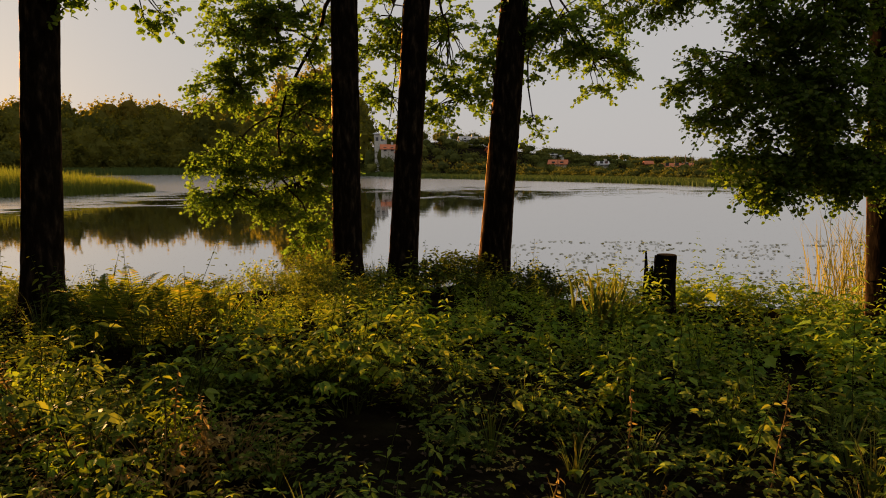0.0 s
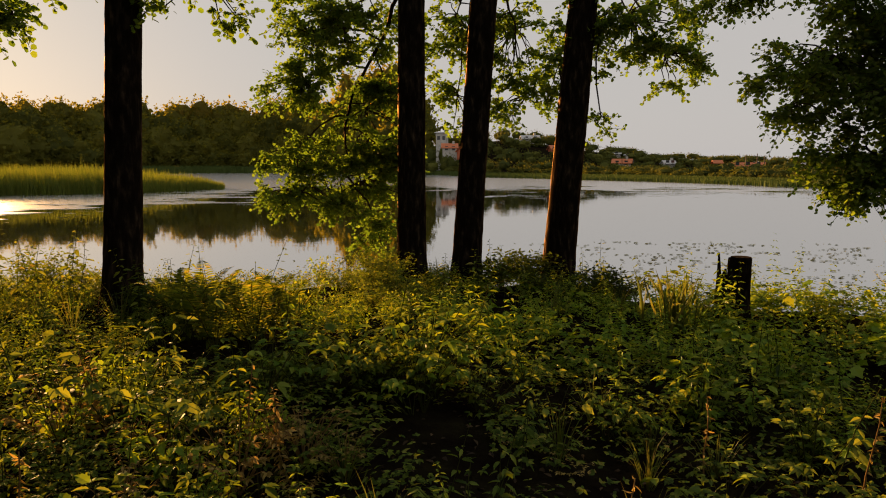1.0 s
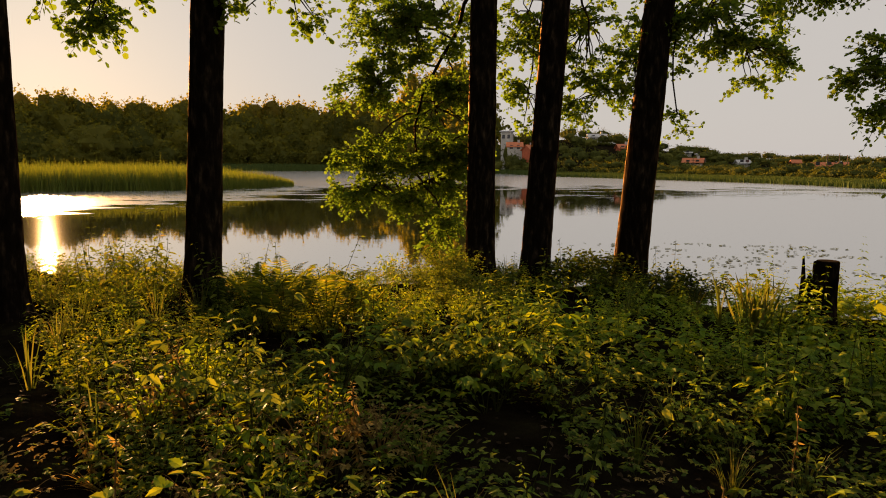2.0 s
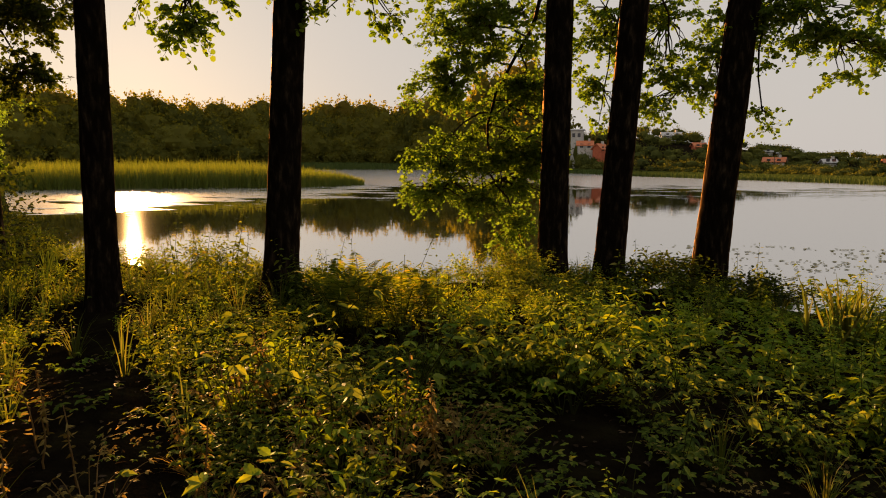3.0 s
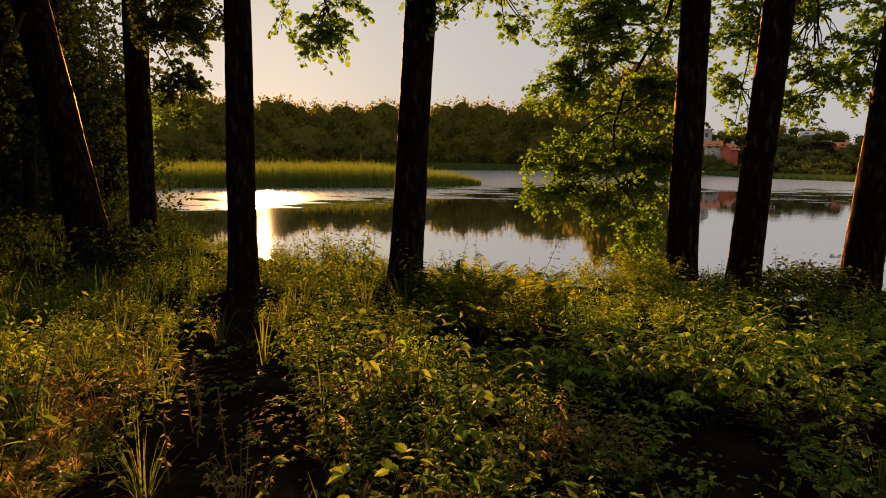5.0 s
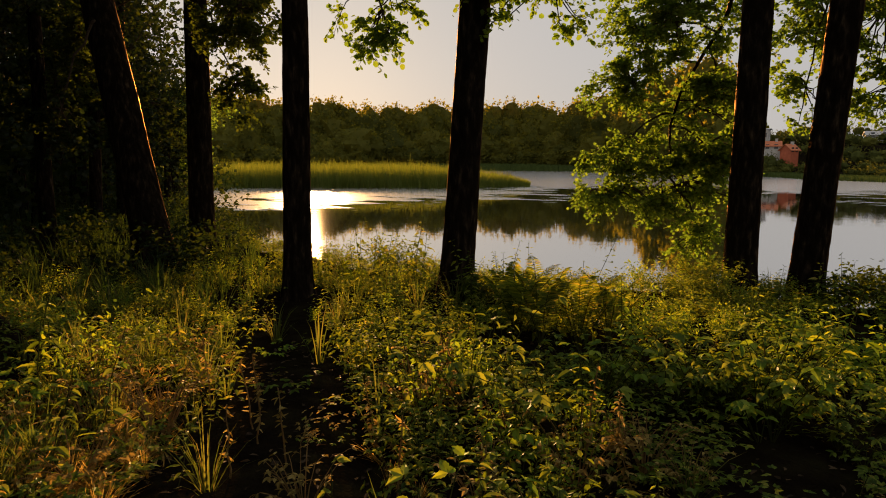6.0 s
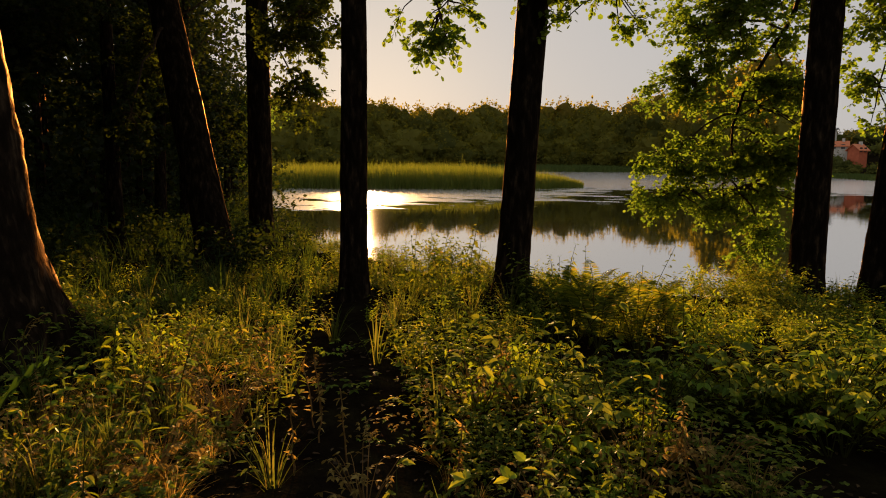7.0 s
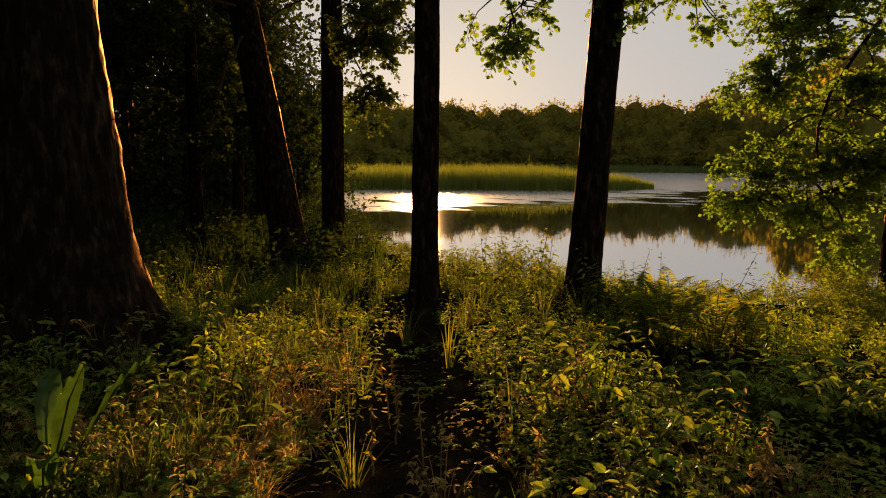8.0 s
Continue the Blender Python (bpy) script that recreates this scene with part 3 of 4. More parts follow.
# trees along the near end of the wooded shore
# first five keep the alder leaf; the rest have shade painted into theirs
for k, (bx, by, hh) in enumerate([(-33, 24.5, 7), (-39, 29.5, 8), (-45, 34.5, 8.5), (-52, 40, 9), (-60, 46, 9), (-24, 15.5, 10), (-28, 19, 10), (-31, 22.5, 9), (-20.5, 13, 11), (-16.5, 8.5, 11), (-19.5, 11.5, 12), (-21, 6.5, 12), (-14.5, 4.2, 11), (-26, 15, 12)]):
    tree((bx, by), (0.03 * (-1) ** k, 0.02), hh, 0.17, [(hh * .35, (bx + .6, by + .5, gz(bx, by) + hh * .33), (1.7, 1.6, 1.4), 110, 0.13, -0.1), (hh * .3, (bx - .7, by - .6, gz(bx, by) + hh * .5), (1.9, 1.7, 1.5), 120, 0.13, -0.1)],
         "leafy lakeside tree of the wood, leaves coloured as shaded" if k > 4 else "leafy lakeside tree lit by the low sun", seed=30 + k, crown_leaf=0.15, crown_twigs=380, crown_r=(2.4, 2.4, hh * .27), mat=SHADED_LEAF if k > 4 else TREE_LEAF, crown_at=0.72, form=LEAF_TUFT)


# trees added behind, out of view; their crowns hold skylight off the undergrowth
for k, (bx, by) in enumerate([(3.6, -4.2), (-3.0, -5.6), (8.5, -1.0), (0.6, -9.0)]):
    tree((bx, by), (0.01, -0.02), 13, 0.24, [], "unseen tall alder added behind to block skylight", seed=60 + k, crown_leaf=0.3, crown_twigs=260, crown_r=(4.2, 4.2, 2.6), mat=SHADED_LEAF)


# ---- far woods ----
def ball(level):
    bm = bmesh.new()
    bmesh.ops.create_icosphere(bm, subdivisions=level, radius=1.0)
    v, f = np.array([v.co[:] for v in bm.verts]), [tuple(v.index for v in f.verts) for f in bm.faces]
    bm.free()
    return v, f


CROWN_V, CROWN_F = ball(3)
HILL_V, HILL_F = ball(2)


def far_tree(lv, tr, x, y, h, wd, n, size, g):
    """One loose-leaved tree: trunk and leaf tufts in clumps."""
    z = gz(x, y)
    tr.tube([(x, y, z - .3), (x, y, z + h * .7)], [0.2, 0.08], 5)
    c, r = [], []
    for _ in range(17):
        t = g.uniform(.08, .76) ** .85
        a, o = g.uniform(0, 6.28), wd * .42 * g.random() ** .5 * min(1, 2.0 * (1.0 - t))
        c.append((x + math.cos(a) * o, y + math.sin(a) * o, z + h * t))
        r.append(wd * g.uniform(.15, .27))
    which = g.integers(0, 17, n)
    q = unit(g.normal(0, 1, (n, 3))) * g.random((n, 1)) ** 0.2
    p = np.array(c)[which] + q * np.array(r)[which][:, None] * [1, 1, .8]
    p[:, 2] = np.maximum(p[:, 2], z + .3)
    s = size * g.uniform(.6, 1.3, n)
    lv.leaves(p, g.normal(0, 1, (n, 3)) + q, q + g.normal(0, .6, (n, 3)) + [0, 0, .4], s, s, LEAF_TUFT)


def wood_tree(lv, tr, x, y, h, wd, n, size, g, CROWN_V=CROWN_V, CROWN_F=CROWN_F, body=.86):
    """One full-crowned tree of the distant wood: trunk, a lumpy body of foliage and leaf tufts all over it."""
    z = gz(x, y)
    tr.tube([(x, y, z - .3), (x + g.normal(0, .3), y, z + h * .6)], [0.014 * h, 0.006 * h], 5)
    off = g.uniform(0, 90, 3)
    lump = np.array([1 + .3 * noise.noise(Vector(v * 1.5 + off)) + .26 * noise.noise(Vector(v * 3.2 + off)) + .14 * noise.noise(Vector(v * 6.5 + off)) for v in CROWN_V])
    shape = unit(np.sign(CROWN_V) * np.abs(CROWN_V) ** .9) * lump[:, None]
    half = np.array([wd * .5, wd * .5, h * .42])
    mid = np.array([x, y, z + h * .53])
    v = mid + shape * half * body
    v[:, 2] = np.maximum(v[:, 2], z + .2)
    lv.add(v, CROWN_F)
    i = g.integers(0, len(CROWN_V), n)
    p = mid + shape[i] * half * g.uniform(body - .02, 1.04, (n, 1)) + g.normal(0, .02 * wd, (n, 3))
    p[:, 2] = np.maximum(p[:, 2], z + .3)
    s = size * g.uniform(.5, 1.3, n)
    lv.leaves(p, g.normal(0, 1, (n, 3)) + CROWN_V[i], CROWN_V[i] + g.normal(0, .7, (n, 3)) + [0, 0, .4], s, s, LEAF_TUFT)


g = np.random.default_rng(50)
lv, tr = Bag(), Bag()
for row, (dr, hh) in enumerate([(7, 12.5), (15, 24), (25, 32), (40, 39)]):
    for az in np.arange(9, 66, 1.5 if row else 1.2):
        a = radians(az + g.uniform(-.5, .5))
        r = np.interp(az, FAR_AZ, FAR_R) + dr + g.uniform(-4, 4)
        tall = 1.3 if 9.3 < az < 14.5 else 1.0
        high = g.uniform(.7, 1.05) if row < 2 else .95 + .1 * noise.noise((az * .3, row, 2)) + g.uniform(-.05, .05)
        wood_tree(lv, tr, -r * math.sin(a), r * math.cos(a), hh * tall * high, (12 if row == 0 else 20) * g.uniform(.75, 1.3), [450, 800, 1400, 1400][row], 1.2, g)
stuff("far_wood", lv, FAR_LEAF, "dense broadleaf wood on the far shore", "wood")
stuff("far_trunks", tr, BARK, "dim trunks of the far wood", "wood")
lv, tr = Bag(), Bag()
for az in np.concatenate([np.arange(-42, -7, 0.34), np.arange(-7, 10, 0.55)]):
    for row in range(5):
        a = radians(az + g.uniform(-.4, .4))
        dr = [g.uniform(7, 13), g.uniform(18, 32), g.uniform(40, 62), g.uniform(70, 100), g.uniform(110, 150)][row]
        if g.random() < ((.45, .5, .5, .3, 0)[row] if az < -7 else (.15, .2, 0, 0, 0)[row]):
            continue
        r = np.interp(az, FAR_AZ, FAR_R) + dr
        hill = np.interp(az, [-30, -12, -6, 2, 9], [.36, .46, .66, .85, 1.0])
        top = [2.6, 4.4, 5.6, 6.5, 7.2][row] * hill * (g.uniform(.75, 1.2) if row < 4 else g.uniform(.86, 1.04))
        for side in (0, .006) if row == 4 and hill < .6 else (0,):
            wood_tree(lv, tr, -r * math.sin(a + side), r * math.cos(a + side), top, max(top * .9, min(top * 1.35, (4.6, 5, 5.4, 6, 7)[row] * g.uniform(.75, 1.15) * (.6 + .4 * hill))), 280 if hill > .5 else 160, .22 + .14 * hill, g, HILL_V, HILL_F, .7)
for x, y, top in ((-21.5, 214, 6.2), (-26, 228, 10.2), (-17, 213, 5.0), (5.5, 246, 9.6), (13.5, 225, 5.8), (34, 213, .8), (37, 254, 4.0), (44, 254, 3.6), (-23, 212, 4)):
    for k in range(2):
        tx, ty = x + g.uniform(-4, 4), y + g.uniform(-2, 2)
        wood_tree(lv, tr, tx, ty, max(1.5, top - gz(tx, ty)) * .9, 4.6, 380, .3, g, HILL_V, HILL_F, .7)
stuff("hillside_trees", lv, HILL_LEAF, "trees and bushes on the low hill across the lake", "wood")
stuff("hillside_trunks", tr, BARK, "dim trunks on the low hill", "wood")

# wood that closes the place behind; its unseen trees also keep skylight off
lv, tr = Bag(), Bag()
for k in range(135):
    az, r = (g.uniform(84, 165), g.uniform(8.5, 30)) if k < 75 else (g.uniform(165, 298), g.uniform(24, 42))
    if az < 130:
        r = g.uniform(17, 30)
    x, y = -r * math.sin(radians(az)), r * math.cos(radians(az))
    far_tree(lv, tr, x, y, g.uniform(13, 19) if k < 75 else g.uniform(8, 12), g.uniform(7, 10), 250, 1.5, g)
for k in range(46):
    az, r = g.uniform(56, 84), g.uniform(26, 70)
    x, y = -r * math.sin(radians(az)), r * math.cos(radians(az))
    far_tree(lv, tr, x, y, g.uniform(11, 17), g.uniform(6, 9), 1500, .24, g)
for k in range(60):
    az, r = g.uniform(52, 86), g.uniform(24, 85)
    x, y = -r * math.sin(radians(az)), r * math.cos(radians(az))
    if y < np.interp(x, SHORE_X, SHORE_Y) - 2:
        far_tree(lv, tr, x, y, g.uniform(2.5, 4.5), g.uniform(5, 7), 500, .22, g)
stuff("dark_wood", lv, SHADED_LEAF, "dark broadleaf wood beside the bank, with unseen light-blocking trees behind", "wood")
stuff("dark_trunks", tr, BARK, "dark trunks of the wood", "wood")


# ---- reeds and water plants ----
def blades(bag, x, y, z, h, wd, g, lean=0.12, form=BLADE):
    n = len(x)
    d = np.stack([g.normal(0, lean, n), g.normal(0, lean, n), np.ones(n)], -1)
    nr = np.stack([g.normal(0, 1, n), g.normal(0, 1, n), np.zeros(n)], -1)
    bag.leaves(np.stack([x, y, z], -1), d, nr, h, wd, form)


def polar(az, r):
    a = np.radians(az)
    return -r * np.sin(a), r * np.cos(a)


b = Bag()
n = 64000
az = 24.2 + 35.8 * g.random(n) ** 0.9
near_r = np.interp(az, [25, 27, 30, 34, 45, 60], [94, 90, 86, 86, 88, 92])
far_r = np.interp(az, [25, 29, 34, 45, 60], [99, 112, 128, 140, 150])
r = near_r + (far_r - near_r) * g.random(n) ** 1.3 + g.normal(0, 1.0, n)
x, y = polar(az, r)
blades(b, x, y, np.full(n, WATER_Z - .2), g.normal(2.5, .55, n) * np.interp(az, [24, 26, 30, 34], [.25, .55, .8, 1]), g.uniform(.045, .095, n), g, .17, FAR_BLADE)
stuff("reed_bed", b, REED, "sunlit yellow-green reed bed growing out into the lake", "reeds")
b = Bag()
n = 60000
az = g.uniform(-45, 62, n)
r = np.interp(az, FAR_AZ, FAR_R) + g.uniform(-1, 1, n) * 7 + 2 - g.random(n) * np.interp(az, [12, 20, 34, 40], [0, 32, 32, 0])
x, y = polar(az, r)
blades(b, x, y, np.maximum(ground_z(x, y), WATER_Z) - .15, g.uniform(.8, 1.15, n) * np.interp(az, [-20, 0, 14, 24], [.8, 1, 1.5, 3.4]), g.uniform(.10, .2, n), g, .12, FAR_BLADE)
stuff("shore_reeds", b, FRINGE, "low green reed fringe along the far shore", "reeds")
b = Bag()
n = 1300
x, y = g.uniform(6.3, 11.0, n), g.uniform(9.9, 12.0, n)
blades(b, x, y, ground_z(x, y) - .05, g.uniform(1.1, 2.0, n), g.uniform(.012, .025, n), g, .16)
stuff("pale_reeds", b, PALE_REED, "pale straw-coloured reeds at the water's edge", "reeds")
b = Bag()
w8 = np.arange(9) / 9 * 2 * np.pi
for k in range(2300):
    if k < 2000:
        x, y, s = g.uniform(0.5, 18), g.uniform(16.5, 27), g.uniform(.025, .085)
        if noise.noise((x * .35, y * .8, 3)) < 0.02:
            continue
    else:
        a, r = g.uniform(27, 52), g.uniform(42, 78)
        (x, y), s = polar(a, r), g.uniform(.12, .3)
        if noise.noise((x * .12, y * .25, 9)) < 0.05:
            continue
    v = np.stack([x + s * np.cos(w8) * g.uniform(.7, 1.2), y + s * np.sin(w8), WATER_Z + .012 + .012 * g.random(9)], -1)
    v = np.concatenate([[(x, y, WATER_Z + .008)], v])
    b.add(v, [(0, i, i % 9 + 1) for i in range(1, 9)])
stuff("lily_pads", b, PAD, "small floating lily pads scattered over the water", "lily pads")


# ---- houses across the lake ----
def house(x, y, top, wd, dp, h, rise, turn, wall, roof, label, chimney=True):
    wd, dp, h, rise = wd * .46, dp * .46, h * .52, rise * .46
    zb = top - h - rise
    ob = thing("house", Matrix.Translation((x, y, zb)) @ Matrix.Rotation(radians(turn), 4, "Z"), label, "house", "houses across the lake")
    b = Bag()
    b.box((-wd / 2, -dp / 2, min(-.3, gz(x, y) - zb - .5)), (wd / 2, dp / 2, h))
    b.add([(-wd / 2, -dp / 2, h), (-wd / 2, dp / 2, h), (-wd / 2, 0, h + rise), (wd / 2, -dp / 2, h), (wd / 2, dp / 2, h), (wd / 2, 0, h + rise)], [(0, 2, 1), (3, 4, 5)])
    part("wall", b, wall, ob)
    b = Bag()
    e, t = 0.5, 0.2
    for s in (-1, 1):
        lo = h - rise * e / (dp / 2)
        p = [(-wd / 2 - e, s * (dp / 2 + e), lo), (wd / 2 + e, s * (dp / 2 + e), lo), (wd / 2 + e, 0, h + rise), (-wd / 2 - e, 0, h + rise)]
        b.add(p + [(c[0], c[1], c[2] + t) for c in p], None, [(0, 1, 2, 3), (4, 5, 6, 7), (0, 1, 5, 4), (1, 2, 6, 5), (0, 3, 7, 4)])
    part("roof", b, roof, ob)
    if chimney:
        b = Bag()
        b.box((wd * .2, -.35, h + rise * .5), (wd * .2 + .7, .35, h + rise + .9))
        part("chimney", b, PLASTER, ob)
    k = max(2, int(wd / 2.2))
    for i in range(k):
        for fl in range(1 if h < 4.2 else 2):
            cx, cz = -wd / 2 + wd * (i + .5) / k, 1.5 + 2.7 * fl
            b = Bag()
            b.box((cx - .5, -dp / 2 - .06, cz - .65), (cx + .5, -dp / 2 + .02, cz + .65))
            part("window", b, PANE, ob)
    return ob


house(-21.5, 222, 8.6, 10, 8, 3.4, 2.6, 8, PLASTER, TILE, "white house with a red tiled roof among trees")
house(-16.5, 220, 7.6, 8, 7, 3.0, 3.0, 60, RED_PAINT, TILE, "red house with a steep tiled gable")
house(-25.5, 236, 13.0, 8, 8, 6.2, .5, -5, PLASTER, SLATE, "pale two-storey block on the hillside", False)
house(5.5, 255, 12.4, 14, 8, 2.8, 2.2, 10, PLASTER, SLATE, "house with a long pale sheet roof on the hill")
house(13.5, 232, 8.0, 8, 7, 2.8, 2.4, 20, RED_PAINT, TILE, "small red-roofed house half hidden by trees")
house(34, 220, 3.2, 12, 8, 2.8, 2.4, -14, PLASTER, TILE, "long low house with an orange-red roof")
house(47, 214, 2.6, 7, 6, 2.4, 1.6, 10, PLASTER, SLATE, "small pale house beside the lake meadow")
house(57.5, 200, 2.5, 4, 4, 4.4, 1.2, 0, RED_PAINT, TILE, "small bright red hut near the far shore", False)
house(67, 203, 1.8, 18, 6, 2.0, 1.8, -20, RED_PAINT, TILE, "long low red-roofed boat shed", False)
house(84, 200, 1.6, 12, 6, 2.4, 1.6, -20, PLASTER, SLATE, "pale low building by the meadow", False)
house(37, 262, 5.9, 12, 9, 2.4, .8, -10, PLASTER, SLATE, "row of pale terraced houses on the hilltop", False)
house(44, 262, 5.4, 11, 9, 2.4, .8, -12, PLASTER, SLATE, "pale terraced house on the hilltop", False)
for k, (x, y, h) in enumerate([(33, 214, 4.2), (36.5, 214, 4), (64, 196, 4.6), (67, 196, 4.8), (70, 199, 4)]):
    ob = thing("mast", (x, y, gz(x, y)), "thin bare pale mast near the shore", "mast", "masts at the far shore")
    b = Bag()
    b.tube([(0, 0, -.3), (0.05, 0, h * .6), (0, 0, h)], [.16, .13, .08], 6)
    part("pole", b, CUT_WOOD, ob)
    b = Bag()
    b.tube([(-.5, 0, h * .8), (.5, 0, h * .8)], [.05, .05], 5)
    part("crosspiece", b, CUT_WOOD, ob)

# ---- stump ----
sx, sy = 3.16, 10.0
sz = gz(sx, sy) - .1
stump = thing("stump", (sx, sy, sz), "dark weathered tree stump standing among the herbs", "stump")
hh = 0.24 - sz
part("trunk", trunk_bag([(0, 0, 0), (.01, 0, hh * .5), (.03, 0, hh)], [.185, .165, .155], rough=.09, seed=77, flare=.2), BARK, stump, "", True)
b = Bag()
b.tube([(.03, 0, hh - .01), (.03, 0, hh + .018)], [.148, .138], 24)
part("cut_face", b, BARK, stump, "grey weathered cut face")
b = Bag()
b.tube([(-.30, -.02, .1), (-.27, -.02, hh * .7), (-.285, -.02, hh + .08)], [.05, .04, .012], 7)
b.tube([(-.16, .03, .05), (-.18, .03, hh * .45), (-.2, .02, hh * .72), (-.17, .02, hh * .86)], [.11, .09, .06, .015], 8)
part("splinter", b, BARK, stump, "upright splinter of bark")


# ---- undergrowth ----
def herb(g, h, leaf, nodes, lushness=2, form=LEAF_POINT):
    """Upright herb with opposite pointed leaves: leaf bag and stem bag."""
    lv, st = Bag(), Bag()
    tip = np.array([g.normal(0, .16) * h, g.normal(0, .16) * h, h])
    way = bend((0, 0, -.05), tip, n=7, wob=.08, g=g)
    st.tube(way[::2], np.linspace(.005, .002, 4), 3, False)
    for i in range(nodes):
        u = .2 + .8 * i / max(nodes - 1, 1)
        p = np.array([np.interp(u, np.linspace(0, 1, 7), way[:, c]) for c in range(3)])
        size = leaf * (1.2 - .85 * max(0, (u - .5) / .5)) * g.uniform(.75, 1.25)
        a0 = i * 1.57 + g.uniform(-.3, .3)
        for k in range(lushness):
            a = a0 + k * 2 * np.pi / lushness
            d = np.array([math.cos(a), math.sin(a), g.uniform(-.65, .2) + .7 * max(0, u - .75)])
            lv.leaves(p + d * size * .2, d, np.array([g.normal(0, .3), g.normal(0, .3), 1]), size * 1.2, size * g.uniform(.5, .68), form)
    return lv, st


def bramble(g, h, leaf, stalks, form=LEAF_POINT):
    """Arching stalks with leaves of three leaflets."""
    lv, st = Bag(), Bag()
    for s in range(stalks):
        a = s * 2.4 + g.uniform(-.5, .5)
        out = h * g.uniform(.35, .8)
        tip = np.array([math.cos(a) * out, math.sin(a) * out, h * g.uniform(.6, 1.05)])
        way = bend((0, 0, -.04), tip, lift=.14 * h, n=6, wob=.06, g=g)
        st.tube(way[[0, 2, 4, 5]], np.linspace(.005, .002, 4), 3, False)
        for i in range(3):
            u = .5 + .25 * i
            p = np.array([np.interp(u, np.linspace(0, 1, 6), way[:, c]) for c in range(3)])
            b = a + (g.uniform(.6, 1.3) * (1 if i % 2 else -1) if i < 2 else 0)
            d = np.array([math.cos(b), math.sin(b), .15])
            q = p + d * leaf * .7
            st.tube([p, q], [.0018, .0012], 3, False)
            for c in (-1.1, -.2 * (i % 2), 1.1):
                e = b + c
                lv.leaves(q, np.array([math.cos(e), math.sin(e), g.uniform(-.5, .2)]), np.array([g.normal(0, .35), g.normal(0, .35), 1]), leaf * g.uniform(.8, 1.25), leaf * g.uniform(.6, .8), form)
    return lv, st


def broadleaf(g, h, leaf, count, form=LEAF_LOBED):
    """Long leaf stalks rising from one root, each with one broad leaf held flat."""
    lv, st = Bag(), Bag()
    for k in range(count):
        a, tall = k * 2.4 + g.uniform(-.4, .4), h * g.uniform(.45, 1.05)
        out = tall * g.uniform(.25, .75)
        way = bend((0, 0, -.04), (math.cos(a) * out, math.sin(a) * out, tall), lift=.1 * h, n=5, wob=.05, g=g)
        st.tube(way, np.linspace(.0045, .002, 5), 3, False)
        size = leaf * g.uniform(.65, 1.3)
        lv.leaves(way[-1], np.array([math.cos(a), math.sin(a), g.uniform(-.6, .05)]), np.array([g.normal(0, .3), g.normal(0, .3), 1]), size, size * g.uniform(.8, 1.0), form)
    return lv, st


def tuft(g, h, n, wd):
    lv = Bag()
    a = g.uniform(0, 6.28, n)
    lean = np.abs(g.normal(0, .5, n))
    d = np.stack([np.cos(a) * lean, np.sin(a) * lean, np.ones(n)], -1)
    nr = np.stack([-np.cos(a), -np.sin(a), .4 * np.ones(n)], -1)
    p = np.stack([np.cos(a) * .05 * g.random(n), np.sin(a) * .05 * g.random(n), -.03 * np.ones(n)], -1)
    lv.leaves(p, d, nr, h * g.uniform(.6, 1.15, n), wd * g.uniform(.7, 1.2, n), BLADE)
    return lv


def frond(g, a, h):
    """One fern frond: leaflets and stalk."""
    lv, st = Bag(), Bag()
    out = h * g.uniform(.3, .9)
    way = bend((0, 0, -.03), (math.cos(a) * out, math.sin(a) * out, h * g.uniform(.75, 1.0)), lift=.25 * h, n=8, wob=.02, g=g)
    st.tube(way, np.linspace(.005, .0015, 8), 4, False)
    u = np.linspace(.15, 1, 27)
    p = np.stack([np.interp(u, np.linspace(0, 1, 8), way[:, c]) for c in range(3)], -1)
    d = unit(np.gradient(p, axis=0))
    side = unit(np.cross(d, [0, 0, 1.0]))
    for s in (-1, 1):
        ln = .16 * np.sin(np.clip(u * 1.05, 0, 1) * np.pi * .86 + .3) * h / .8 + .015
        lv.leaves(p, s * side + .35 * d, np.cross(side, d), ln * .7, ln * .1 + .005, LEAF_POINT)
    return lv, st


def shoreline_shrub(g, h, n, big=1.0, shoots=11, form=LEAF_POINT):
    lv, st = Bag(), Bag()
    for k in range(shoots):
        a, out = k * 2.4, h * g.uniform(.2, .6)
        way = bend((0, 0, -.05), (math.cos(a) * out, math.sin(a) * out, h * g.uniform(.6, 1.05)), lift=.1 * h, n=4, g=g)
        st.tube(way, np.linspace(.008 * h, .002, 4), 3, False)
        m = n // shoots
        u = g.uniform(.25, 1, m)
        p = np.stack([np.interp(u, np.linspace(0, 1, 4), way[:, c]) for c in range(3)], -1) + g.normal(0, .075 * h, (m, 3))
        lv.leaves(p, g.normal(0, 1, (m, 3)) + [0, 0, .2], g.normal(0, .5, (m, 3)) + [0, 0, 1], big * g.uniform(.035, .065, m), big * g.uniform(.025, .04, m), form)
    return lv, st


def plant_kinds(g, leaflet):
    """Rows of name, leaf bag, leaf material, stem bag, stem material, label, category and weight."""
    rows = []
    for k in range(7):
        lv, st = herb(g, g.uniform(.5, .85), g.uniform(.05, .08), int(g.integers(9, 13)), 2, leaflet)
        rows.append(("nettle", lv, HERB, st, STEM, "upright nettle-like herb with pointed green leaves", "herb", 2.2))
    for k in range(3):
        lv, st = herb(g, g.uniform(.6, .9), g.uniform(.055, .075), 12, 3, leaflet)
        rows.append(("loosestrife", lv, BRIGHT, st, STEM, "tall fresh-green herb with whorled leaves", "herb", 1.0))
    for k in range(5):
        lv, st = bramble(g, g.uniform(.4, .65), g.uniform(.05, .075), 7, leaflet)
        rows.append(("bramble", lv, HERB, st, STEM, "low bramble with threefold green leaves", "bramble", 2.8))
